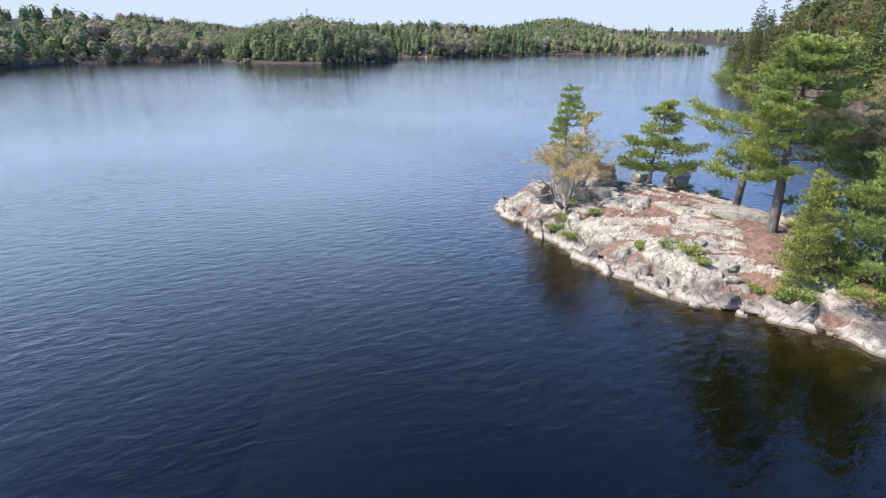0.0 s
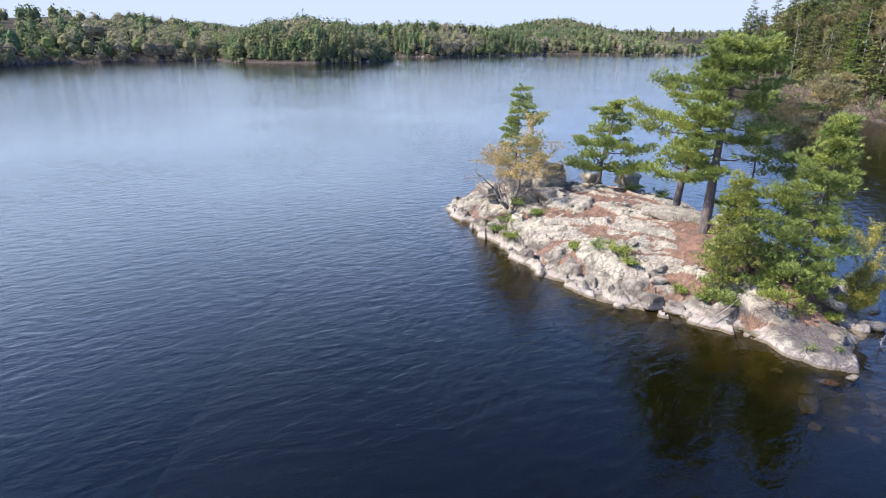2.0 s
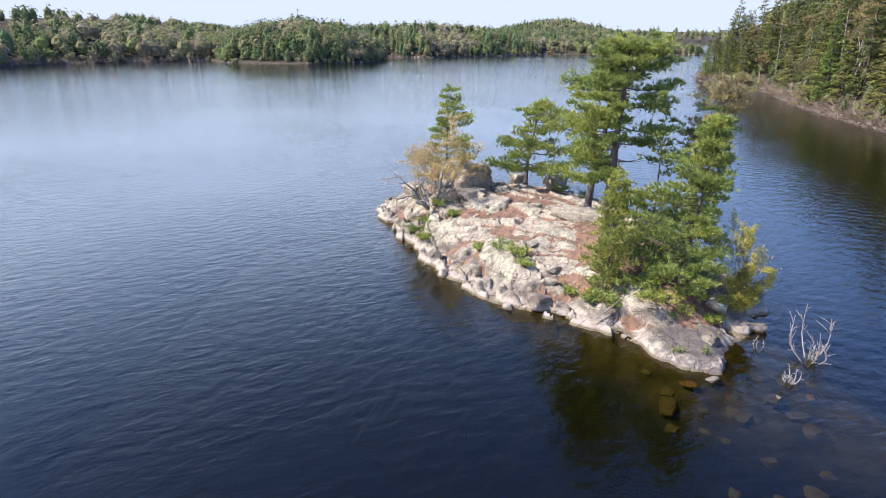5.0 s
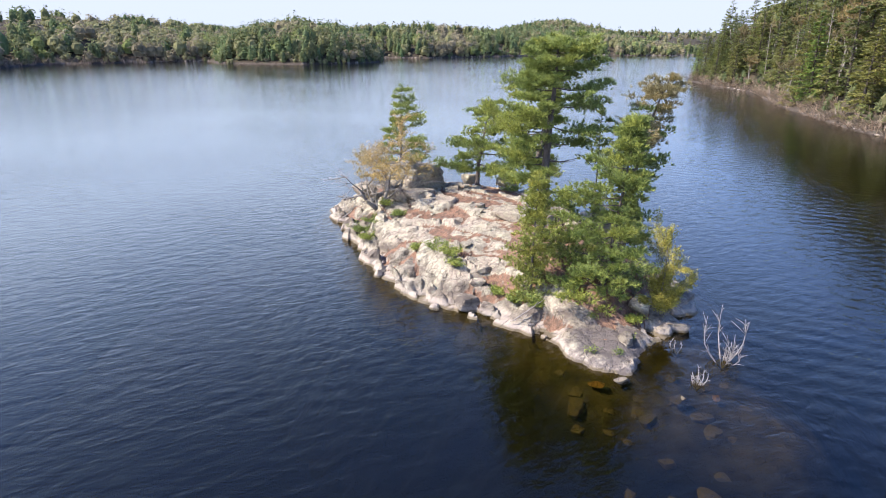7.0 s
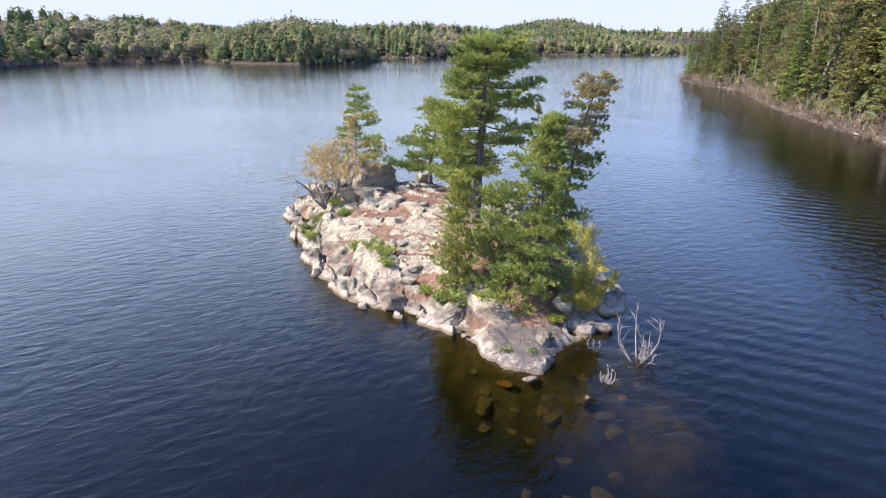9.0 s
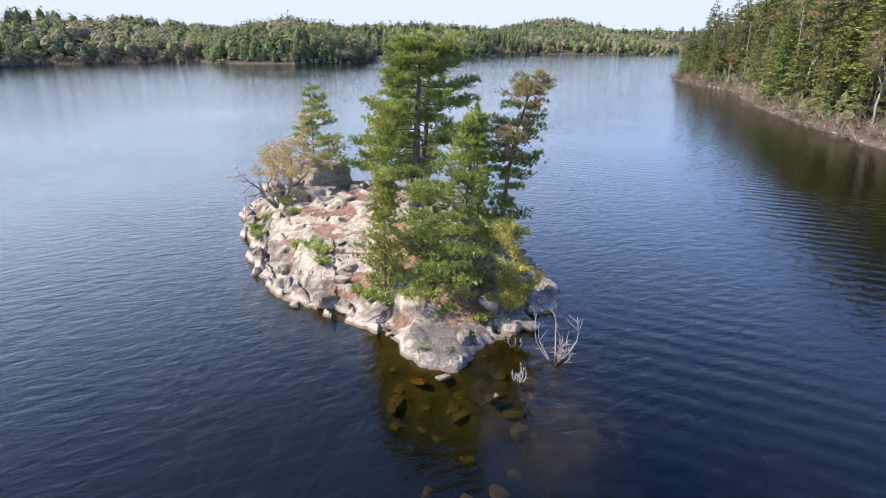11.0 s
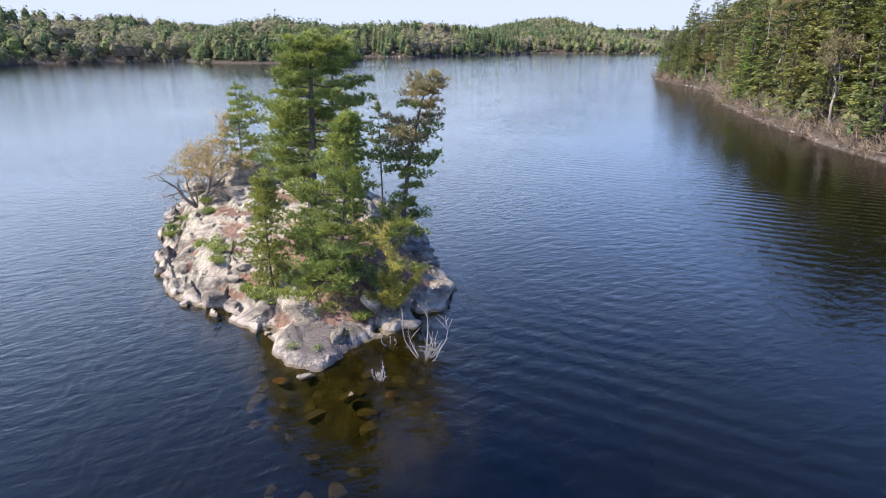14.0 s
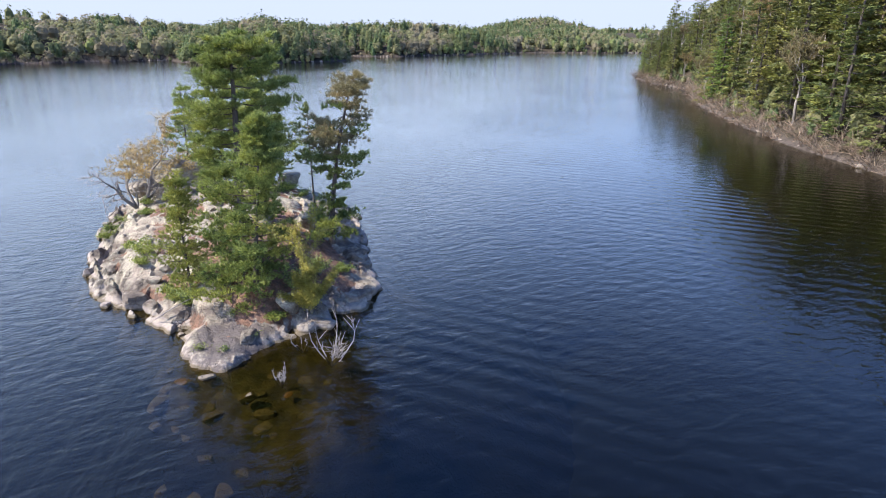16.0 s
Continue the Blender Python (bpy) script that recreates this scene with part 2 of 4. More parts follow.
def land_material(name):
    """Forest floor and shore: leaf litter, earth, pale stones at the edge; near-black under water, painted for light
    lost in the depth.
    """
    m, nt, out = material(name)
    geo = nt.nodes.new("ShaderNodeNewGeometry")
    pos = geo.outputs["Position"]
    n1 = noisy(nt, 0.35, 5, 0.6, pos)
    n2 = noisy(nt, 2.2, 4, 0.6, pos)
    col = ramp(nt, n1, [(0.3, (0.025, 0.021, 0.015)), (0.5, (0.05, 0.04, 0.028)), (0.7, (0.042, 0.046, 0.022))])
    sep = nt.nodes.new("ShaderNodeSeparateXYZ")
    nt.links.new(pos, sep.inputs[0])
    z = calc(nt, "ADD", sep.outputs[2], calc(nt, "MULTIPLY", calc(nt, "SUBTRACT", n2, 0.5), 1.2))
    edge = ramp(nt, calc(nt, "MULTIPLY", z, 0.5), [(0.10, (1, 1, 1)), (0.30, (0, 0, 0))])
    stones = ramp(nt, n2, [(0.40, (0.04, 0.032, 0.026)), (0.72, (0.12, 0.10, 0.085))])
    col = mixed(nt, edge, col, stones)
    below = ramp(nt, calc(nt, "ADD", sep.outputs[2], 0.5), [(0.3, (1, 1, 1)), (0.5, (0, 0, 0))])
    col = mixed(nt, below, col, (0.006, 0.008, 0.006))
    b = node(nt, "ShaderNodeBsdfPrincipled", Base_Color=col, Roughness=0.95)
    b.inputs["Specular IOR Level"].default_value = 0.1
    nt.links.new(b.outputs[0], out.inputs[0])
    return m


def water_material(name):
    """Clear brown lake water: gloss by Fresnel over a tinted see-through body, with wind ripples at three sizes."""
    m, nt, out = material(name)
    geo = nt.nodes.new("ShaderNodeNewGeometry")
    pos = geo.outputs["Position"]
    turned = node(nt, "ShaderNodeMapping", Vector=pos, Rotation=(0, 0, radians(-30)))
    mp = node(nt, "ShaderNodeMapping", Vector=turned.outputs[0], Scale=(0.75, 1.4, 1.0))
    ripples = noisy(nt, 1.8, 3, 0.55, mp.outputs[0], 0.4)
    mp2 = node(nt, "ShaderNodeMapping", Vector=pos, Rotation=(0, 0, radians(-20)), Scale=(0.5, 1.25, 1.0))
    swell = noisy(nt, 0.55, 2, 0.5, mp2.outputs[0], 0.3)
    fine = noisy(nt, 6.0, 2, 0.5, mp.outputs[0], 0.2)
    calm = ramp(nt, noisy(nt, 0.03, 3, 0.5, pos), [(0.38, (0.55, 0.55, 0.55)), (0.62, (1, 1, 1))])
    h = calc(nt, "ADD", calc(nt, "MULTIPLY", ripples, 0.049), calc(nt, "MULTIPLY", swell, 0.008))
    h = calc(nt, "ADD", h, calc(nt, "MULTIPLY", fine, 0.009))
    mp3 = node(nt, "ShaderNodeMapping", Vector=pos, Rotation=(0, 0, radians(-64)))
    long_wave = node(nt, "ShaderNodeTexWave", Vector=mp3.outputs[0], Scale=0.36, Distortion=2.2, Detail=2.0, Detail_Scale=0.5)
    long_part = ramp(nt, noisy(nt, 0.05, 2, 0.5, pos), [(0.42, (0.1, 0.1, 0.1)), (0.6, (1, 1, 1))])
    sep = nt.nodes.new("ShaderNodeSeparateXYZ")
    nt.links.new(pos, sep.inputs[0])
    open_side = ramp(nt, calc(nt, "MULTIPLY", sep.outputs[0], 0.02), [(0.26, (0.15, 0.15, 0.15)), (0.5, (1, 1, 1))])
    long_part = calc(nt, "MULTIPLY", long_part, open_side)
    h = calc(nt, "ADD", h, calc(nt, "MULTIPLY", calc(nt, "MULTIPLY", long_wave.outputs["Fac"], long_part), 0.016))
    h = calc(nt, "MULTIPLY", h, calm)
    bump = node(nt, "ShaderNodeBump", Strength=1.0, Distance=1.0, Height=h)
    fres = node(nt, "ShaderNodeFresnel", IOR=1.333)
    nt.links.new(bump.outputs[0], fres.inputs["Normal"])
    gl = node(nt, "ShaderNodeBsdfGlossy", Color=(1, 1, 1, 1), Roughness=0.055)
    nt.links.new(bump.outputs[0], gl.inputs["Normal"])
    tr = node(nt, "ShaderNodeBsdfTransparent", Color=(0.42, 0.39, 0.20, 1))
    mx = nt.nodes.new("ShaderNodeMixShader")
    nt.links.new(fres.outputs[0], mx.inputs[0])
    nt.links.new(tr.outputs[0], mx.inputs[1])
    nt.links.new(gl.outputs[0], mx.inputs[2])
    nt.links.new(mx.outputs[0], out.inputs[0])
    return m


ROCK = rock_material("lichen_rock")
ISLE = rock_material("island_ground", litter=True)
RUSTY = rock_material("rusty_rock", rust=True)
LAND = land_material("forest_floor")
WATER = water_material("lake_water")
NEEDLE = leaf_material("pine_needles", (0.052, 0.088, 0.026), (0.38, 0.43, 0.118), through_light=0.27)
NEEDLE_YELLOW = leaf_material("cedar_sprays", (0.10, 0.125, 0.03), (0.39, 0.41, 0.11), through_light=0.34)
FOREST_NEEDLE = leaf_material("forest_needles", (0.085, 0.108, 0.036), (0.175, 0.20, 0.062))
FOREST_HEMLOCK = leaf_material("hemlock_needles", (0.105, 0.118, 0.04), (0.195, 0.205, 0.072))
NEEDLE_BROWN = leaf_material("dying_needles", (0.19, 0.16, 0.08), (0.42, 0.36, 0.20))
BUDS = leaf_material("spring_buds", (0.19, 0.145, 0.055), (0.43, 0.325, 0.13))
LEAF = leaf_material("young_leaves", (0.17, 0.155, 0.03), (0.42, 0.37, 0.075))
SHRUB = leaf_material("shrub_leaves", (0.08, 0.115, 0.022), (0.23, 0.27, 0.06))
FAR_LEAF = leaf_material("far_foliage", (0.9, 0.9, 0.9), (1.1, 1.1, 1.1), tint=True, through_light=0.42, rough=1.0)
TWIGS = leaf_material("bare_twigs", (0.10, 0.078, 0.068), (0.26, 0.21, 0.185), through_light=0.15)
BUDDING = leaf_material("budding_twigs", (0.10, 0.08, 0.045), (0.27, 0.225, 0.115), through_light=0.25)
FOREST_BRIGHT = leaf_material("spring_needles", (0.10, 0.155, 0.035), (0.20, 0.265, 0.06))
BARK = bark_material("pine_bark", (0.035, 0.028, 0.025), (0.13, 0.105, 0.09))
GREY_BARK = bark_material("grey_bark", (0.09, 0.08, 0.07), (0.26, 0.235, 0.21))
DEAD_WOOD = bark_material("bleached_wood", (0.13, 0.112, 0.10), (0.30, 0.27, 0.24))


# ---- mesh helpers ----
def mesh_ob(name, verts, faces, mat, parent=None, label="", smooth=False):
    me = bpy.data.meshes.new(name)
    me.from_pydata([tuple(v) for v in verts] if not isinstance(verts, np.ndarray) else verts.tolist(), [], faces if isinstance(faces, list) else faces.tolist())
    if smooth:
        me.polygons.foreach_set("use_smooth", [True] * len(me.polygons))
    me.materials.append(mat)
    me.update()
    ob = new(name, me)
    if parent is not None:
        ob.parent = parent
    if label:
        ob["label"] = label
    return ob


def base_at(name, place):
    ob = new(name)
    ob.empty_display_size = 0.2
    ob.location = place
    return ob


def signed(px, py, poly):
    """Distance to a closed outline, positive inside."""
    pts = np.array(poly, float)
    best = np.full(np.shape(px), 1e9)
    inside = np.zeros(np.shape(px), bool)
    for (ax, ay), (bx, by) in zip(pts, np.roll(pts, -1, 0)):
        dx, dy = bx - ax, by - ay
        t = np.clip(((px - ax) * dx + (py - ay) * dy) / (dx * dx + dy * dy), 0, 1)
        best = np.minimum(best, np.hypot(px - ax - t * dx, py - ay - t * dy))
        cross = (ay > py) != (by > py)
        if by != ay:
            inside ^= cross & (px < (bx - ax) * (py - ay) / (by - ay) + ax)
    return np.where(inside, best, -best)


def tube(points, radii, sides=6):
    """A tapered limb along points."""
    verts, faces = [], []
    pts = [Vector(p) for p in points]
    for i, p in enumerate(pts):
        way = (pts[min(i + 1, len(pts) - 1)] - pts[max(i - 1, 0)]).normalized()
        side = way.cross(Vector((0.31, 0.87, 0.38))).normalized()
        up = way.cross(side)
        for k in range(sides):
            a = 2 * math.pi * k / sides
            verts.append(p + (side * math.cos(a) + up * math.sin(a)) * radii[i])
    for i in range(len(pts) - 1):
        for k in range(sides):
            a, b = i * sides + k, i * sides + (k + 1) % sides
            faces.append((a, b, b + sides, a + sides))
    faces.append(tuple(range(sides - 1, -1, -1)))
    faces.append(tuple(range((len(pts) - 1) * sides, len(pts) * sides)))
    return verts, faces


class Wood:
    """Collects limbs into one mesh."""
    def __init__(self):
        self.verts, self.faces = [], []

    def add(self, points, radii, sides=6):
        v, f = tube(points, radii, sides)
        o = len(self.verts)
        self.verts += v
        self.faces += [tuple(i + o for i in q) for q in f]


def sprays(points, ways, count, length, width, spread, rng):
    """Thin pointed pieces that fan out from each point along its way: needle tufts."""
    P = np.repeat(np.array(points, float), count, 0)
    W = np.repeat(np.array(ways, float), count, 0)
    n = len(P)
    d = W + rng.normal(0, spread, (n, 3))
    d /= np.linalg.norm(d, axis=1, keepdims=True) + 1e-9
    s = np.cross(d, rng.normal(0, 1, (n, 3)))
    s /= np.linalg.norm(s, axis=1, keepdims=True) + 1e-9
    L = length * rng.uniform(0.7, 1.25, (n, 1))
    v = np.stack([P - s * width * 0.5, P + s * width * 0.5, P + d * L], 1).reshape(-1, 3)
    return v, np.arange(n * 3).reshape(-1, 3)


def leaves(points, size, rng, flat=0.4, ways=None):
    """Small four-cornered leaves, one at each point."""
    P = np.array(points, float)
    n = len(P)
    nor = rng.normal(0, 1, (n, 3))
    nor[:, 2] = np.abs(nor[:, 2]) + flat
    nor /= np.linalg.norm(nor, axis=1, keepdims=True)
    a = np.cross(nor, rng.normal(0, 1, (n, 3)))
    a /= np.linalg.norm(a, axis=1, keepdims=True) + 1e-9
    b = np.cross(nor, a)
    s = size * rng.uniform(0.6, 1.3, (n, 1))
    v = np.stack([P - a * s, P - b * s * 0.55, P + a * s, P + b * s * 0.55], 1).reshape(-1, 3)
    return v, np.arange(n * 4).reshape(-1, 4)


def bent(points, n):
    """n places along a smooth line through the points."""
    pts = [Vector(p) for p in points]
    out = []
    for i in range(n):
        u = i / (n - 1) * (len(pts) - 1)
        k = min(int(u), len(pts) - 2)
        f = u - k
        p0, p1, p2, p3 = pts[max(k - 1, 0)], pts[k], pts[k + 1], pts[min(k + 2, len(pts) - 1)]
        out.append(0.5 * ((2 * p1) + (p2 - p0) * f + (2 * p0 - 5 * p1 + 4 * p2 - p3) * f * f + (3 * p1 - p0 - 3 * p2 + p3) * f ** 3))
    return out


# ---- water and land ----
def big_sheet():
    near = np.concatenate([np.linspace(-4000, -400, 14), np.arange(-380, 44, 5.0), np.arange(45, 82, 1.25), np.arange(84, 400, 5.0), np.linspace(420, 4000, 14)])
    deep = np.concatenate([np.linspace(-3500, -200, 10), np.arange(-180, 20, 20.0), np.arange(20, 165, 2.5), np.arange(167, 520, 4.0), np.linspace(540, 4400, 18)])
    return np.meshgrid(near, deep)


SHORES = {
    "left": ([(-117, 174), (-117, 200), (-102, 217), (-82, 233), (-76, 246), (-66, 300), (-120, 520), (-420, 560), (-560, 160), (-230, 110), (-140, 140)], 15, 42),
    "cape": ([(-69, 220), (-55, 217), (-38, 217), (-22, 230), (-15, 249), (-20, 272), (-45, 300), (-80, 290), (-82, 246)], 11, 15),
    "middle": ([(-30, 300), (0, 294), (25, 319), (45, 340), (64, 363), (60, 420), (-20, 520), (-180, 480), (-66, 300)], 13, 34),
    "far": ([(52, 372), (85, 380), (118, 381), (150, 385), (178, 408), (176, 450), (170, 640), (0, 680), (-40, 460)], 9, 30),
    "right": ([(53, 30), (53, 42), (53, 53), (54, 62), (55, 70), (59, 90), (63, 102), (67, 113), (66, 130), (67.5, 148), (76, 158), (110, 172), (200, 190), (420, 140), (420, -80), (120, -40), (66, 6)], 34, 52),
    "distant": ([(150, 1150), (420, 1020), (1100, 900), (1500, 1500), (600, 2000), (60, 1600)], 20, 130),
}


def land_height(x, y):
    h = np.full(np.shape(x), -9.0)
    for poly, top, run in SHORES.values():
        d = signed(x, y, poly)
        inside = top * (1 - np.exp(-np.maximum(d, 0) / run)) + 0.3 * np.minimum(np.maximum(d, 0), 1)
        h = np.maximum(h, np.where(d > 0, inside, np.maximum(-9, 0.16 * d)))
    h = np.where((h > 0) & (x < 0), h * (1 - 0.62 * np.exp(-((x + 108) / 30) ** 2 - ((y - 320) / 80) ** 2)), h)
    h = np.where((h > 0) & (y > 360) & (y < 700), h * np.clip((195 - x) / 80, 0.3, 1), h)
    h = np.where(h > 0, h + 9 * np.exp(-((x - 112) / 55) ** 2 - ((y - 545) / 45) ** 2), h)
    swell = np.sin(x * 0.024 + 1.1 + 0.8 * np.sin(y * 0.013)) * np.cos(y * 0.017 + 0.6 * np.sin(x * 0.011))
    return h + np.where(h > 0.8, swell * np.clip(h * 0.22, 0, 2.2) * np.clip((y - 150) / 100, 0, 1), 0)


gx, gy = big_sheet()
gz = land_height(gx, gy)
ring = np.hypot(gx, gy - 200)
gz = np.maximum(gz, np.clip((ring - 2300) * 0.05, -9, 45))
wob = np.sin(gx * 0.11 + 1.3 * np.sin(gy * 0.07)) * np.cos(gy * 0.09 + np.sin(gx * 0.05))
gz = gz + np.where(gz > 0.6, wob * np.minimum(gz * 0.12, 1.2), 0)
# leave room under the rocky islet, which has a bed of its own
near_isle = np.exp(-(((gx - 11) / 12) ** 2 + ((gy - 25) / 14) ** 2))
gz = gz - 3 * near_isle
rows_n, cols_n = gx.shape
idx = np.arange(rows_n * cols_n).reshape(rows_n, cols_n)
quads = np.stack([idx[:-1, :-1], idx[:-1, 1:], idx[1:, 1:], idx[1:, :-1]], -1).reshape(-1, 4)
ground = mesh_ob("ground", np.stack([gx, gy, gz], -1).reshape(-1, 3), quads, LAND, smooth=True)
tagged(ground, "forest floor and stony shore round a lake", "ground", kind="structure")
water = mesh_ob("water", [(-4200, -3600, 0), (4200, -3600, 0), (4200, 4500, 0), (-4200, 4500, 0)], [(0, 1, 2, 3)], WATER)
tagged(water, "dark blue rippled lake water, clear and brown over the shallows", "lake", kind="structure")

# ---- the islet ----
ISLET = [(3.3, 33.2), (3.5, 31.5), (4.5, 28.7), (5.6, 25.7), (6.7, 23.0), (7.2, 22.1), (8.2, 20.4), (9.3, 19.3), (10.5, 19.0),
         (11.0, 18.5), (11.8, 17.7), (12.7, 17.1), (13.3, 16.7), (13.65, 15.9), (13.9, 15.2), (15.1, 15.0), (15.65, 16.0), (16.05, 16.7),
         (17.3, 17.5), (17.6, 18.8), (18.5, 19.0), (19.1, 20.9), (18.6, 23.0), (18.2, 25.2), (17.6, 28.0), (16.8, 31.0), (15.6, 33.6),
         (12.8, 35.0), (9.0, 35.6), (5.8, 35.2), (4.0, 34.4)]


def islet_height(x, y, d=None):
    """Height and litter of the islet's rock at one place, from its outline and its joints."""
    if d is None:
        d = float(signed(np.array(x), np.array(y), ISLET))
    p = Vector((x, y, 0))
    d += 0.30 * noise.noise(p * 0.9) + 0.14 * noise.noise(p * 2.7)
    # the rock's joints: two sizes of blocks, long along one direction
    u, v = 0.80 * x + 0.60 * y, -0.60 * x + 0.80 * y
    q = Vector((u * 0.78, v * 0.33, 0.0)) + 0.40 * noise.noise_vector(p * 0.5)
    dist, cells = noise.voronoi(q)
    edge = dist[1] - dist[0]
    block = noise.cell(cells[0] * 7.31)
    away = q - cells[0]
    tilt = away.x * (noise.cell(cells[0] * 3.7) - 0.5) + away.y * (noise.cell(cells[0] * 5.9) - 0.5)
    crack = max(0.0, 1 - edge / 0.10)
    q2 = Vector((u * 2.1, v * 1.5, 3.0)) + 0.5 * noise.noise_vector(p * 1.3)
    dist2, cells2 = noise.voronoi(q2)
    chip = max(0.0, 1 - (dist2[1] - dist2[0]) / 0.22)
    block2 = noise.cell(cells2[0] * 4.3)
    dome = 1 - min(1.0, dist[0] * 1.5) ** 2
    d += (0.08 if math.hypot(x - 14.7, y - 16.2) < 2.2 else 0.15) * (block2 - 0.5) * math.exp(-abs(d) / 0.8)
    litter = 0.0
    s = math.exp(-(((x - 14.6) / 1.40) ** 2 + ((y - 16.4) / 1.45) ** 2) ** 2)
    if d > 0:
        cliff = 0.08 + 0.13 * block2
        base = cliff * min(d / 0.10, 1) * math.exp(-d / 1.6) + 2.15 * (1 - math.exp(-max(0, d - 0.05) / 2.7))
        edge_zone = math.exp(-d / 1.3)
        relief = 0.17 * (block - 0.45) + 0.24 * tilt - 0.20 * crack + 0.08 * dome + 0.08 * noise.noise(p * 1.7) + 0.04 * noise.noise(p * 5.0)
        relief += (0.055 + 0.03 * edge_zone) * (block2 - 0.5 - 0.6 * chip)
        relief *= min(d / 0.5, 1.0)
        lee = max(0.0, min(1.0, (x - 15.8) / 1.2))
        relief *= 1 - 0.45 * lee
        base *= 1 - 0.18 * lee
        # needles drift into the low places and level them
        middle = math.exp(-(((x - 11.6) / 3.2) ** 2 + ((y - 25.5) / 4.5) ** 2))
        grove = math.exp(-(((x - 15.7) / 2.1) ** 2 + ((y - 20.8) / 3.4) ** 2))
        level = -0.085 + 0.19 * noise.noise(p * 0.42 + Vector((7, 3, 0))) + 0.05 * noise.noise(p * 1.4) + 0.07 * middle + 0.40 * grove - 0.40 * edge_zone - 0.3 * s
        litter = max(0.0, min(1.0, (level - relief) / 0.07 + 0.3))
        if relief < level:
            relief = level - 0.25 * (level - relief)
        h = base + relief
        h = h * (1 - s) + s * min(0.36 + 0.10 * (y - 16.2) + 0.05 * noise.noise(p * 1.5) + 0.02 * noise.noise(p * 6) - 0.04 * chip - 0.10 * crack, 0.10 + 0.9 * d)
    else:
        slope = 0.62 + 0.45 * max(0.0, min(1.0, (14.5 - x) / 2)) - 0.54 * math.exp(-(((x - 18.2) / 3.0) ** 2 + ((y - 13.2) / 3.8) ** 2))
        h = slope * d + 0.10 * noise.noise(p * 1.6) * min(-d, 1) + 0.05 * (block2 - 0.5) * min(-d, 1) * (1 - chip)
    return h, litter


xs = np.concatenate([np.arange(-7.0, 2.4, 0.4), np.arange(2.4, 20.2, 0.09), np.arange(20.2, 29.0, 0.4)])
ys = np.concatenate([np.arange(4.0, 9.0, 0.4), np.arange(9.0, 13.5, 0.18), np.arange(13.5, 26.0, 0.09), np.arange(26.0, 36.5, 0.12), np.arange(36.5, 46.0, 0.4)])
mx, my = np.meshgrid(xs, ys)
md = signed(mx, my, ISLET)
iv, il = [], []
for xx, yy, dd in zip(mx.ravel().tolist(), my.ravel().tolist(), md.ravel().tolist()):
    far = max(0.0, math.hypot((xx - 11) / 16.0, (yy - 25) / 18.0) - 0.85)
    h, lit = islet_height(xx, yy, dd)
    iv.append((xx, yy, max(h, -5.0) - far * 3))
    il.append(lit)
nx, ny = len(xs), len(ys)
idx = np.arange(nx * ny).reshape(ny, nx)
quads = np.stack([idx[:-1, :-1], idx[:-1, 1:], idx[1:, 1:], idx[1:, :-1]], -1).reshape(-1, 4)
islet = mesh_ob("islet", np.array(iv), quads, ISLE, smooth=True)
islet.data.set_sharp_from_angle(angle=radians(38))
at = islet.data.attributes.new("litter", "FLOAT", "POINT")
at.data.foreach_set("value", il)
tagged(islet, "pale lichened bedrock islet with rusty pine-needle litter in its cracks", "island", kind="structure")


def on_islet(x, y):
    return islet_height(x, y)[0]


# ---- boulders ----
def boulder_mesh(name, seed, flat=0.6, mat=ROCK, cuts_each=5, rough=0.0):
    rng = random.Random(seed)
    bm = bmesh.new()
    bmesh.ops.create_cube(bm, size=1.5)
    bmesh.ops.subdivide_edges(bm, edges=bm.edges[:], cuts=cuts_each, use_grid_fill=True)
    shear = rng.uniform(-0.35, 0.35)
    for v in bm.verts:
        v.co = v.co.lerp(v.co.normalized(), 0.5)
        v.co.x += shear * v.co.z
    cuts = [(Vector((rng.gauss(0, 1), rng.gauss(0, 1), rng.gauss(0.2, 0.7))).normalized(), rng.uniform(0.5, 0.8)) for _ in range(8)]
    off = Vector((seed * 3.1, seed * 1.7, 0))
    for v in bm.verts:
        for n, k in cuts:
            over = v.co.dot(n) - k
            if over > 0:
                v.co -= n * over * 0.97
        v.co *= 1 + 0.07 * noise.noise(v.co * 1.6 + off) + 0.04 * noise.noise(v.co * 4 + off) + rough * noise.noise(v.co * 3.1 + off) + 0.5 * rough * noise.cell(v.co * 3.3 + off)
        v.co.z *= flat
    for f in bm.faces:
        f.smooth = True
    me = bpy.data.meshes.new(name)
    bm.to_mesh(me)
    bm.free()
    me.materials.append(mat)
    me.set_sharp_from_angle(angle=radians(30))
    return me


BOULDERS = [boulder_mesh("boulder", s, 0.55 + 0.06 * (s % 5)) for s in range(8)] + [boulder_mesh("boulder", 9, 0.4, RUSTY), boulder_mesh("boulder", 4, 0.85, ROCK, 16, 0.10)]


def boulder(x, y, size, z=None, seed=0, stretch=1.0, turn=0.0, tip=0.0, label="grey lichened boulder lying on the bedrock", group=""):
    ob = new("boulder", BOULDERS[seed])
    if z is None:
        z = max(on_islet(x, y), -0.1) + size * 0.22
    ob.matrix_world = pose(x, y, z, tip, tip * 0.5, turn) @ Matrix.Diagonal((size * stretch, size, size, 1))
    return tagged(ob, label, "boulder", group)


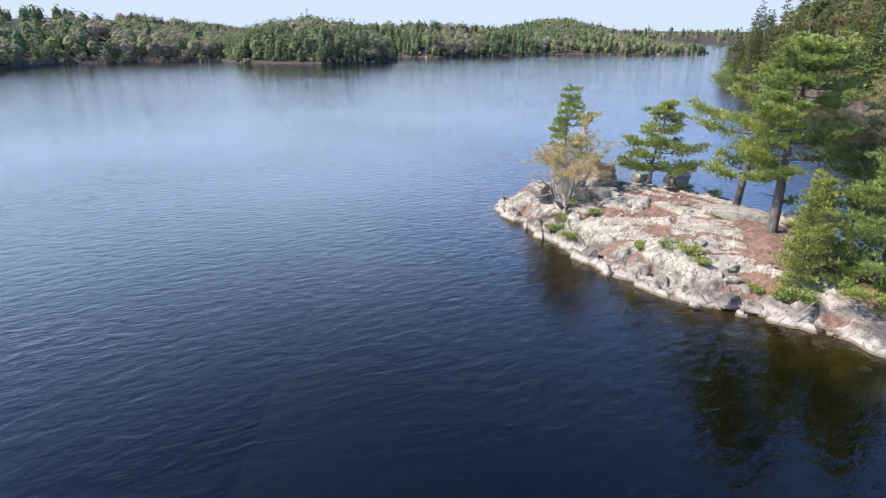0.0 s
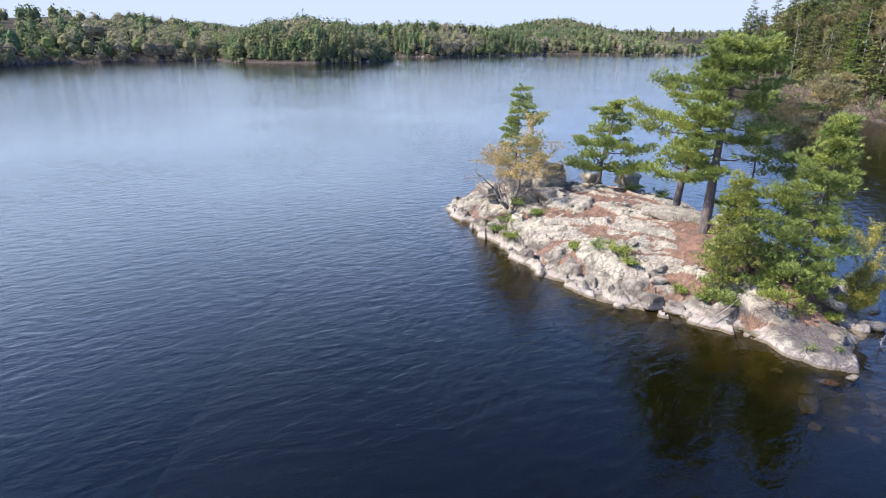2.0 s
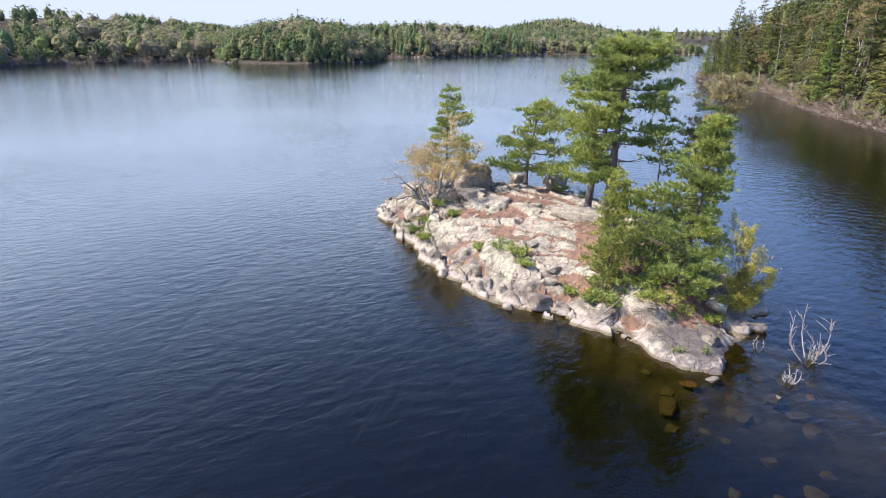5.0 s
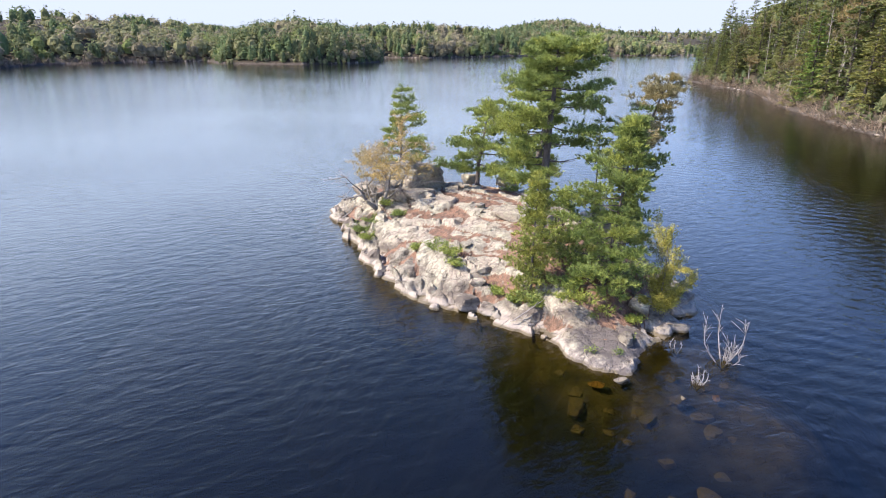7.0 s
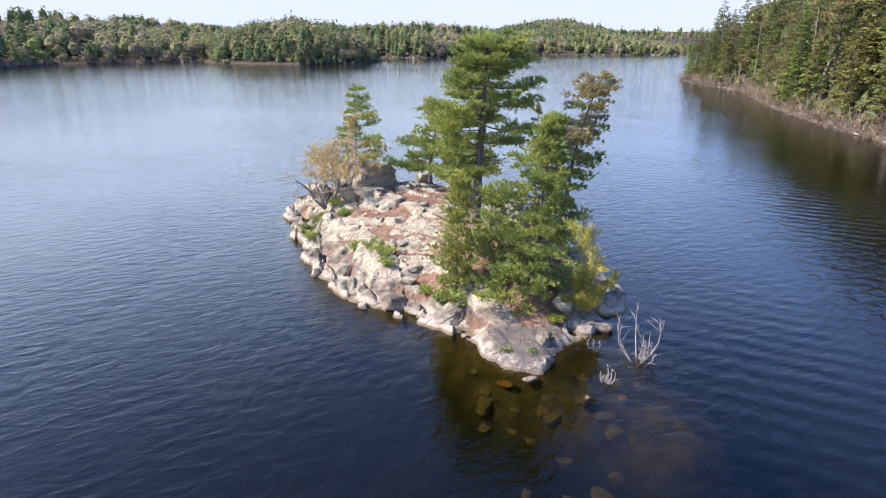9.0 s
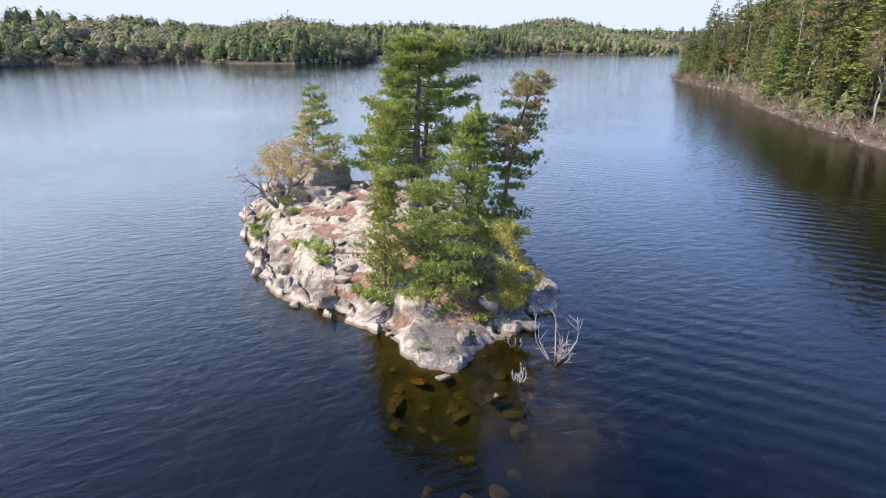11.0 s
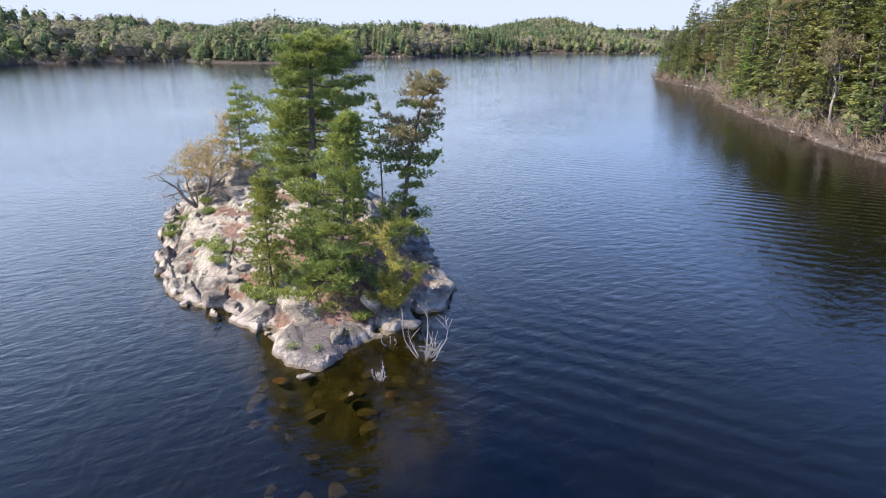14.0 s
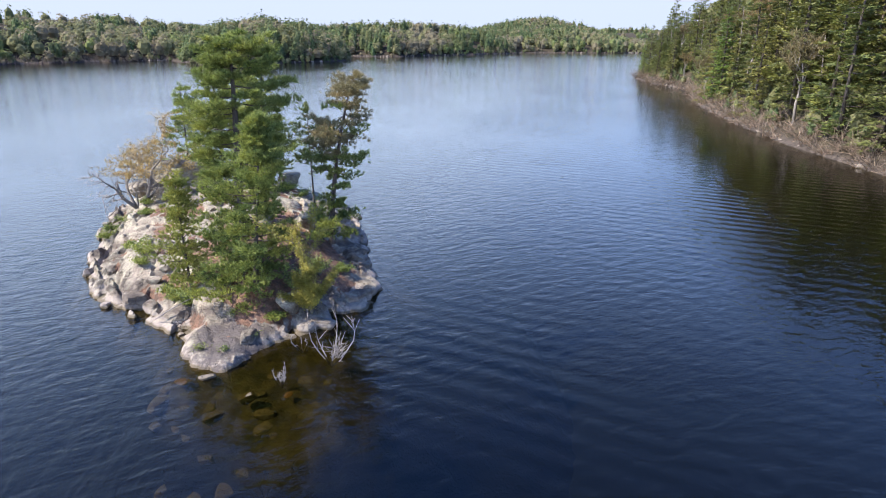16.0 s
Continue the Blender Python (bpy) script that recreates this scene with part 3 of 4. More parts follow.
boulder(5.7, 30.6, 0.75, 1.55, 1, 1.2, 40, 15, "rounded pale boulder at the end of the islet")
boulder(8.15, 30.5, 1.5, 2.0, 9, 1.3, 35, 4, "large rough dark-sided boulder behind a budding tree")
boulder(7.6, 29.4, 0.8, 1.7, 5, 1.2, 70, 10, "grey boulder leaning on a larger one")
boulder(8.6, 28.9, 0.7, 1.6, 3, 1.5, 10, 0, "low grey boulder before a larger one")
boulder(11.1, 31.4, 0.42, 2.0, 4, 1.3, 15, 0, "flat boulder beneath a small pine")
boulder(13.2, 31.5, 0.6, 1.9, 6, 1.4, 0, 0)
boulder(13.2, 24.6, 1.0, 1.75, 7, 1.7, -15, 5, "long whale-backed boulder beside a pine trunk")

def along(poly, start, end, step, rng):
    """Places along an outline from one corner to another, and the way outward."""
    out = []
    for (ax, ay), (bx, by) in zip(poly[start:end], poly[start + 1:end + 1]):
        n = max(1, int(math.hypot(bx - ax, by - ay) / step))
        for i in range(n):
            f = (i + rng.random()) / n
            w = Vector((by - ay, ax - bx, 0)).normalized()
            x, y = ax + (bx - ax) * f, ay + (by - ay) * f
            if float(signed(np.array(x + w.x * 0.1), np.array(y + w.y * 0.1), poly)) > 0:
                w = -w
            out.append((x, y, w))
    return out


rng = random.Random(77)
for x, y, w in along(ISLET, 0, 13, 1.4, rng):
    k = rng.uniform(-0.95, -0.2)
    big = rng.choice((0.08, 0.10, 0.13, 0.16, 0.22, 0.30)) * rng.uniform(0.8, 1.2)
    px, py = x + w.x * k, y + w.y * k
    if math.hypot(px - 14.7, py - 16.2) < 1.3:
        continue
    zz = max(on_islet(px, py), -0.10) + big * rng.uniform(-0.3, 0.08)
    boulder(px, py, big, zz, rng.randrange(8), rng.uniform(1.0, 1.6), rng.uniform(0, 360), rng.uniform(-20, 20),
            "angular grey shore rock at the water's edge", "shore rocks")
for x, y, w in along(ISLET, 16, 26, 1.7, rng):
    k = rng.uniform(-0.8, -0.15)
    big = rng.choice((0.15, 0.25, 0.35)) * rng.uniform(0.8, 1.2)
    px, py = x + w.x * k, y + w.y * k
    boulder(px, py, big, max(on_islet(px, py), -0.06) + big * 0.1, rng.randrange(8), rng.uniform(1.1, 1.9), rng.uniform(0, 360), rng.uniform(-12, 12),
            "rounded grey shore rock at the water's edge", "shore rocks")
for i in range(55):
    px, py = rng.uniform(7.0, 17.0), rng.uniform(18.0, 32.0)
    if float(signed(np.array(px), np.array(py), ISLET)) < 0.8:
        continue
    big = rng.choice((0.06, 0.08, 0.11, 0.15, 0.24))
    boulder(px, py, big, None, rng.randrange(8), rng.uniform(1.0, 1.6), rng.uniform(0, 360), rng.uniform(-10, 10), "small loose stone on the bedrock", "loose stones")
# named rocks of the near end
boulder(16.3, 18.3, 0.55, 0.62, 3, 1.1, 30, 10, "white-stained boulder under young trees")
boulder(14.0, 18.1, 0.28, 0.75, 1, 1.1, 60, 25, "pale upright stone at the edge of the litter")
boulder(17.2, 18.0, 0.50, 0.12, 5, 1.6, -30, 0, "smooth pale rock sloping into the water")
boulder(18.1, 19.6, 0.50, 0.02, 6, 1.5, 10, 0, "dark wet rock at the water's edge")
boulder(18.3, 21.0, 0.5, 0.0, 2, 1.8, 60, 0, "broad smooth rock sloping into the water")
boulder(10.55, 19.35, 0.42, 0.28, 4, 1.3, 15, 5, "pinkish squared block at the water's edge")
boulder(9.4, 19.35, 0.22, 0.05, 0, 1.0, 0, 0, "round stone standing in the shallows")
boulder(16.3, 25.0, 0.95, 1.55, 7, 1.4, 25, 0, "dark-sided boulder behind the leaning pine")
boulder(16.15, 13.9, 0.26, -0.12, 1, 1.3, 20, 0, "dark rounded rock just breaking the surface")
boulder(14.75, 14.7, 0.17, -0.03, 3, 1.7, 10, 0, "rusty flat rock awash below the slab")
boulder(14.05, 14.65, 0.18, -0.09, 8, 1.7, -20, 0, "orange rusty rock just under the water below the slab")
boulder(17.15, 14.05, 0.13, -0.12, 8, 1.3, 70, 0, "orange rusty rock just under the shallow water")

for i in range(30):
    px, py = rng.uniform(12.5, 18.0), rng.uniform(11.5, 15.8)
    bed = on_islet(px, py)
    if bed > -0.2:
        continue
    big = rng.uniform(0.15, 0.42)
    boulder(px, py, big, min(bed - big * 0.22, -0.3 - big * 0.6), rng.randrange(8), rng.uniform(1.0, 1.6), rng.uniform(0, 360), 0, "brown stone lying under the clear shallow water", "sunken stones")

# ---- pines ----
def pine(name, spine, radius, profile, z_first, gap, seed, label, needle=NEEDLE, lift=0.12, droop=0.10, dense=1.0, per=16, bare=(), tuft=0.15, limbs=(3, 5), bias=(0, 0), skip=0.12, fat=0.020, group="pines on the islet", brown_above=None, grow=1.0, vary=(0.62, 1.12), top_limbs=0, sides=5, thick=1.0, clump=0.66, plan=()):
    """A white pine: a tapered trunk along spine, limbs in whorls whose reach follows profile (height share, metres), flat needle plates on them."""
    rng = random.Random(seed)
    nrng = np.random.default_rng(seed)
    base = Vector(spine[0])
    line = bent([Vector(p) - base for p in spine], 22)
    top = line[-1].z
    wood = Wood()
    wood.add(line, [radius * (1 - 0.93 * i / 21) + (0.35 * radius if i == 0 else 0) for i in range(22)], 9)
    tree = base_at(name, base)
    mesh_ob("trunk", wood.verts, wood.faces, BARK, tree, "rough grey-brown trunk", smooth=True)

    def trunk_at(z):
        for a, b in zip(line, line[1:]):
            if b.z >= z:
                return a.lerp(b, (z - a.z) / max(b.z - a.z, 1e-6))
        return line[-1]

    def reach_at(u):
        for (u0, r0), (u1, r1) in zip(profile, profile[1:]):
            if u <= u1:
                return r0 + (r1 - r0) * (u - u0) / (u1 - u0)
        return profile[-1][1]

    boughs = [(z0, radians(turn), L, rise, leafy) for z0, turn, L, rise, leafy in plan]
    z = z_first
    turn = rng.uniform(0, 6)
    while not plan and z < top - 0.05:
        u = z / top
        turn += 2.4
        n = rng.randint(*limbs) + (top_limbs if u > 0.76 else 0)
        for k in range(n):
            if rng.random() < skip:
                continue
            a = turn + k * 2 * math.pi / n + rng.uniform(-0.35, 0.35)
            L = reach_at(u) * rng.uniform(*vary) * (1 + bias[0] * math.cos(a) + bias[1] * math.sin(a))
            if L >= 0.12:
                leafless = any(lo <= u <= hi for lo, hi in bare) and rng.random() < 0.7
                boughs.append((z + rng.uniform(-0.12, 0.12), a, L, lift * (0.4 + 1.6 * u), 0 if leafless else 1))
        z += gap * rng.uniform(0.75, 1.3) * (1 - 0.35 * u)
    for z0, a, L, rise, leafy in boughs:
        wood = Wood()
        spots, ways = [], []
        u = z0 / top
        out = Vector((math.cos(a), math.sin(a), 0))
        p0 = trunk_at(max(0.05, min(z0, top)))
        pts = [p0 + out * (L * s) + Vector((0, 0, L * (rise * s + 0.10 * s * s - droop * math.sin(s * 2.6)))) for s in (0, 0.25, 0.5, 0.75, 1.0)]
        side = Vector((-out.y, out.x, 0))
        sway = rng.uniform(-0.15, 0.15) * L
        pts = [p + side * sway * (i / 4) ** 2 for i, p in enumerate(pts)]
        r0 = min(0.30 * radius, 0.018 * L + 0.008) * (1.15 - 0.5 * u)
        wood.add(pts, [r0 * (1 - 0.8 * i / 4) for i in range(5)], sides)
        # rounded flat puffs of needles at the ends of the side twigs
        start = 0.34 if L > 0.9 else 0.10
        m = max(1, int(L * 2.7 * thick))
        for i in range(m + 1 if leafy else 0):
            s = start + (1 - start) * (i + 0.5 * rng.random()) / (m + 0.3)
            s = min(s, 1.0)
            k2 = min(int(s * 4), 3)
            b = pts[k2].lerp(pts[k2 + 1], s * 4 - k2)
            for sgn in ((-1, 1) if i < m else (0,)):
                l2 = (0.10 * grow + 0.44 * L * (1.15 - s)) * rng.uniform(0.45, 1.15)
                w = (side * sgn * rng.uniform(0.6, 1.0) + out * rng.uniform(0.4, 1.0) + Vector((0, 0, rng.uniform(-0.05, 0.25)))).normalized()
                c = b + w * l2
                if sgn and L > 0.8 and sides > 3:
                    wood.add([b, c], [r0 * 0.30, r0 * 0.12], 3)
                wide = (0.13 + 0.05 * L) * grow * rng.uniform(0.75, 1.25)
                for _ in range(max(4, int(13 * dense * rng.uniform(0.7, 1.3)))):
                    e = Vector((rng.gauss(0, 1), rng.gauss(0, 1), rng.gauss(0, 0.42)))
                    spots.append(c + e * wide * clump - w * (rng.random() * l2 * 0.35))
                    ways.append((e * 0.40 + w * 0.35 + Vector((0, 0, 0.62))).normalized())
        limb = mesh_ob("limb", wood.verts, wood.faces, BARK, tree, smooth=True)
        if spots:
            browned = brown_above is not None and p0.z + rng.gauss(0, 0.9) > brown_above
            v, f = sprays(spots, ways, per, tuft, fat, 0.42, nrng)
            mesh_ob("needles", v, f, NEEDLE_BROWN if browned else needle, limb, "browned dying needles" if browned else "")
    spots = [line[-1] + Vector((rng.gauss(0, 0.05), rng.gauss(0, 0.05), -rng.random() * 0.35)) for _ in range(14)]
    v, f = sprays(spots, [Vector((rng.gauss(0, 0.4), rng.gauss(0, 0.4), 1)).normalized() for _ in spots], per, tuft, fat, 0.42, nrng)
    mesh_ob("leader", v, f, needle if brown_above is None else NEEDLE_BROWN, tree)
    return tagged(tree, label, name.replace("_", " "), group)


# its boughs: height above the foot, turn in degrees (0 to the east), length, rise, leafy or bare
TALL_PINE = [(1.9, 20, 0.74, 0.10, 1), (2.2, 150, 0.67, 0.05, 0), (2.5, 300, 0.59, 0.0, 0), (2.9, 178, 1.33, -0.02, 1), (3.1, 225, 1.11, 0.0, 1), (3.2, 100, 1.18, 0.05, 1),
             (3.6, 5, 1.41, 0.12, 0), (3.7, 330, 1.18, 0.0, 0), (3.8, 195, 1.55, 0.05, 1), (4.0, 140, 1.41, 0.10, 1), (4.3, 20, 1.63, -0.06, 1), (4.5, 245, 0.89, 0.05, 1),
             (4.7, 170, 1.63, 0.10, 1), (4.9, 350, 1.78, -0.08, 1), (5.0, 75, 1.41, 0.10, 1), (5.3, 215, 1.33, 0.12, 1), (5.5, 185, 1.70, 0.08, 1), (5.7, 15, 2.00, -0.02, 1), (5.8, 120, 1.33, 0.10, 1),
             (6.0, 325, 1.26, 0.02, 1), (6.2, 160, 1.18, 0.15, 1), (6.3, 5, 1.85, 0.03, 1), (6.5, 200, 1.11, 0.20, 1), (6.6, 270, 0.74, 0.15, 1), (6.6, 60, 1.26, 0.15, 1),
             (6.9, 355, 1.48, 0.18, 1), (6.9, 170, 0.96, 0.25, 1), (7.0, 110, 1.04, 0.2, 1), (7.1, 300, 0.89, 0.2, 1), (7.1, 230, 0.89, 0.25, 1), (7.3, 25, 1.48, 0.18, 1), (7.3, 190, 1.04, 0.25, 1),
             (7.4, 75, 0.96, 0.25, 1), (7.5, 335, 1.18, 0.22, 1), (7.55, 150, 0.89, 0.28, 1), (7.6, 265, 0.67, 0.3, 1), (7.7, 5, 1.18, 0.18, 1), (7.7, 205, 0.81, 0.3, 1), (7.8, 90, 0.67, 0.3, 1), (7.85, 310, 0.74, 0.25, 1),
             (3.3, 250, 0.96, 0.0, 1), (3.5, 165, 1.26, 0.0, 1), (4.2, 205, 1.26, 0.08, 1), (4.4, 185, 1.04, 0.05, 1), (4.9, 235, 1.04, 0.1, 1), (5.1, 155, 1.11, 0.1, 1), (5.6, 250, 0.89, 0.1, 1), (5.9, 195, 1.11, 0.1, 1), (6.4, 230, 0.96, 0.15, 1), (6.7, 165, 0.89, 0.2, 1)]
pine("pine_tree", [(13.45, 22.45, 1.1), (13.5, 22.5, 3.2), (13.6, 22.65, 5.4), (13.7, 22.6, 7.4), (13.75, 22.6, 9.15)], 0.24, [], 0, 0, 11,
     "tall white pine with a flat dense top and layered green plates", dense=2.5, thick=0.85, clump=0.7, plan=TALL_PINE)
pine("pine_tree", [(13.45, 25.5, 1.5), (13.55, 25.45, 3.2), (13.85, 25.3, 5.3), (13.95, 25.2, 6.9), (14.05, 25.2, 7.9)], 0.19,
     [(0.0, 1.7), (0.3, 2.3), (0.5, 1.6), (0.7, 1.8), (0.9, 1.2), (1.0, 0.6)], 2.1, 0.58, 12,
     "leaning white pine with a bare lower trunk beside a long boulder", bias=(-0.48, 0), limbs=(2, 4), skip=0.12, vary=(0.5, 1.2), top_limbs=1, dense=1.9, thick=0.75)
pine("pine_tree", [(16.9, 22.9, 1.2), (17.0, 23.0, 2.6), (17.25, 23.2, 4.6), (17.7, 23.2, 6.6), (18.15, 23.1, 7.95)], 0.13,
     [(0.0, 0.9), (0.2, 1.0), (0.24, 0.3), (0.40, 0.5), (0.52, 0.95), (0.75, 1.0), (0.9, 0.8), (1.0, 0.3)], 0.75, 0.30, 13,
     "thin dying pine with browned needles leaning over the water", NEEDLE, brown_above=4.5, limbs=(2, 4), skip=0.12, vary=(0.3, 1.3), dense=1.4, droop=0.36, lift=0.05, clump=0.72, bare=((0.24, 0.42),))
pine("pine_tree", [(15.0, 18.6, 0.5), (15.2, 18.65, 2.4), (15.45, 18.75, 4.6), (15.65, 18.8, 6.7)], 0.10,
     [(0.0, 1.15), (0.2, 1.45), (0.45, 1.25), (0.7, 0.85), (0.9, 0.42), (1.0, 0.15)], 0.15, 0.36, 14,
     "full young white pine green to the ground near the water", bias=(-0.32, 0), limbs=(4, 5), vary=(0.5, 1.2), dense=1.45, thick=0.8)
pine("pine_tree", [(13.9, 20.4, 1.0), (13.9, 20.4, 2.6), (13.95, 20.4, 4.1)], 0.07,
     [(0.0, 0.7), (0.3, 0.9), (0.6, 0.65), (1.0, 0.15)], 0.5, 0.5, 15, "young white pine crowded among taller ones", limbs=(3, 4), vary=(0.5, 1.2), dense=1.0)
pine("pine_tree", [(7.26, 33.0, 0.9), (7.3, 33.0, 3.0), (7.35, 33.0, 6.7)], 0.09,
     [(0.0, 1.0), (0.3, 1.75), (0.55, 1.4), (0.8, 0.8), (1.0, 0.12)], 1.2, 0.46, 16, "slim open white pine at the far end of the islet", limbs=(3, 4), skip=0.08, bias=(0.5, 0), vary=(0.5, 1.2), dense=1.2)
pine("pine_tree", [(11.45, 30.9, 1.8), (11.5, 30.9, 3.0), (11.75, 30.8, 4.6), (11.95, 30.8, 6.1)], 0.13,
     [(0.0, 1.8), (0.3, 2.2), (0.5, 1.5), (0.8, 0.8), (1.0, 0.15)], 0.8, 0.42, 17, "short wind-shaped pine among boulders", limbs=(3, 5), vary=(0.55, 1.2), dense=2.1, thick=0.75)
pine("cedar_tree", [(12.72, 19.0, 0.5), (12.7, 18.95, 2.5), (12.75, 18.85, 4.95)], 0.06,
     [(0.0, 0.6), (0.3, 0.8), (0.7, 0.48), (1.0, 0.1)], 0.3, 0.26, 18, "narrow yellow-green cedar at the rocky edge", NEEDLE_YELLOW, limbs=(3, 5), tuft=0.11, vary=(0.35, 1.2), lift=0.25, dense=0.95, skip=0.15)
pine("pine_tree", [(16.0, 24.3, 1.3), (16.0, 24.3, 3.0), (15.95, 24.3, 6.6)], 0.07,
     [(0.0, 0.3), (0.3, 0.4), (0.6, 0.6), (0.85, 0.42), (1.0, 0.1)], 2.6, 0.5, 19, "thin open pine beside the dying one", limbs=(2, 3), skip=0.2, dense=0.8)


# ---- broadleaf trees and shrubs ----
def broadleaf(name, base, stems, seed, label, leaf, bark, leaf_size, per_twig, category, depth=3, twig_leaves=(2, 3), group="", spread=0.55, leaf_from=-9.0, shrink=(0.5, 0.75)):
    """A branching tree: stems given as (end, radius), each forking again and again; leaves sit on the last twigs."""
    rng = random.Random(seed)
    nrng = np.random.default_rng(seed)
    wood = Wood()
    spots = []

    def grow(a, way, length, r, level):
        side = Vector((rng.gauss(0, 1), rng.gauss(0, 1), rng.gauss(0, 0.5)))
        pts = bent([a, a + way * length * 0.5 + side * length * 0.07, a + way * length + side * length * 0.05 + Vector((0, 0, 0.05 * length))], 5)
        if level == 0:
            wood.add(pts, [r * (1 - 0.45 * i / 4) for i in range(5)], 6)
        else:
            wood.add([pts[0], pts[2], pts[4]], [r, r * 0.78, r * 0.55], 4 if level == 1 else 3)
        if level >= twig_leaves[0]:
            for _ in range(per_twig):
                s = rng.random()
                spots.append(pts[0].lerp(pts[-1], s) + Vector((rng.gauss(0, 0.06), rng.gauss(0, 0.06), rng.gauss(0, 0.05))))
        if level < depth:
            for k in range(rng.randint(3, 4) if level else 4):
                s = rng.uniform(0.35, 1.0) if k else 1.0
                p = pts[min(int(s * 4), 4)]
                w = (way + Vector((rng.gauss(0, spread), rng.gauss(0, spread), rng.gauss(0.05, spread * 0.6)))).normalized()
                grow(p, w, length * rng.uniform(*shrink), r * 0.48, level + 1)

    for end, r in stems:
        way = Vector(end) - Vector(base)
        grow(Vector((0, 0, -0.05)), way.normalized(), way.length, r, 0)
    tree = base_at(name, base)
    mesh_ob("trunk", wood.verts, wood.faces, bark, tree, smooth=True)
    if spots and leaf is not None:
        v, f = leaves([p for p in spots if p.z > leaf_from], leaf_size, nrng)
        mesh_ob("crown", v, f, leaf, tree)
    return tagged(tree, label, category, group)


broadleaf("budding_tree", (6.65, 28.7, 1.2), [((7.0, 29.1, 2.85), 0.11), ((6.7, 29.2, 2.8), 0.07)], 31,
          "small budding hardwood with ochre young leaves between boulders", BUDS, GREY_BARK, 0.036, 40, "tree", depth=4, spread=0.95, leaf_from=1.6, twig_leaves=(3, 4), shrink=(0.68, 0.9))
broadleaf("bare_tree", (6.4, 28.4, 1.15), [((5.75, 28.1, 2.15), 0.10), ((6.05, 28.7, 2.45), 0.07), ((5.9, 28.9, 2.0), 0.06)], 35,
          "bare grey hardwood twisting out over the rock", BUDS, GREY_BARK, 0.03, 3, "tree", twig_leaves=(3, 3), spread=0.8, shrink=(0.6, 0.85))
broadleaf("young_tree", (17.0, 18.2, 0.35), [((17.05, 18.2, 2.0), 0.035), ((16.8, 18.3, 1.25), 0.025), ((17.25, 18.1, 1.2), 0.02), ((16.95, 17.95, 0.95), 0.02)], 33,
          "young hardwood with yellow-green spring leaves at the shore", LEAF, GREY_BARK, 0.027, 85, "tree", depth=3, spread=0.34, twig_leaves=(1, 3))


def shrub(x, y, r, seed, mat=SHRUB, label="low bright green shrub growing in a rock crack", n=420, size=0.045, tall=0.55):
    rng = random.Random(seed)
    base = Vector((x, y, on_islet(x, y)))
    wood = Wood()
    spots = []
    for i in range(14):
        a, t = rng.uniform(0, 6.283), r * rng.uniform(0.3, 1.0)
        end = Vector((math.cos(a) * t, math.sin(a) * t, r * tall * rng.uniform(0.5, 1.2)))
        wood.add(bent([(0, 0, -0.05), end * 0.5 + Vector((0, 0, 0.06)), end], 4), [0.012, 0.009, 0.006, 0.003], 4)
        for _ in range(n // 14):
            spots.append(end * rng.uniform(0.35, 1.05) + Vector((rng.gauss(0, 0.08), rng.gauss(0, 0.08), abs(rng.gauss(0, 0.06)))))
    ob = base_at("shrub", base)
    mesh_ob("stems", wood.verts, wood.faces, GREY_BARK, ob)
    v, f = leaves(spots, size, np.random.default_rng(seed))
    mesh_ob("foliage", v, f, mat, ob)
    return tagged(ob, label, "shrub", "shrubs on the islet")


SHRUBS = [(5.6, 28.2, 0.55), (6.3, 27.4, 0.45), (6.9, 28.6, 0.45), (5.9, 26.8, 0.45), (7.6, 26.9, 0.35), (6.3, 25.6, 0.35), (9.3, 22.4, 0.55), (9.9, 21.6, 0.5),
          (10.2, 20.9, 0.35), (8.6, 23.3, 0.3), (12.2, 18.9, 0.3), (12.9, 18.4, 0.32), (11.7, 19.6, 0.25), (14.1, 18.7, 0.3), (15.9, 17.7, 0.3), (13.2, 30.6, 0.5), (14.2, 29.5, 0.6), (17.6, 21.2, 0.4), (8.2, 31.3, 0.4)]
for i, (x, y, r) in enumerate(SHRUBS):
    shrub(x, y, r * 1.2, 200 + i, n=1300, size=0.032, tall=0.45)
for i, (x, y, r) in enumerate([(13.1, 19.6, 0.8), (14.6, 18.9, 0.6), (16.3, 19.0, 0.7), (16.9, 20.3, 0.6), (12.6, 18.6, 0.5)]):
    shrub(x, y, r, 240 + i, NEEDLE, "dark evergreen shrub under the pines", 1100, 0.034, 1.0)


for i, (x, y, r) in enumerate([(14.15, 15.8, 0.13), (14.9, 15.7, 0.11), (15.45, 16.65, 0.18), (13.9, 18.6, 0.16), (14.6, 17.6, 0.14)]):
    shrub(x, y, r, 260 + i, label="small bright green tuft in a crack of the slab", n=140, size=0.028, tall=0.6)


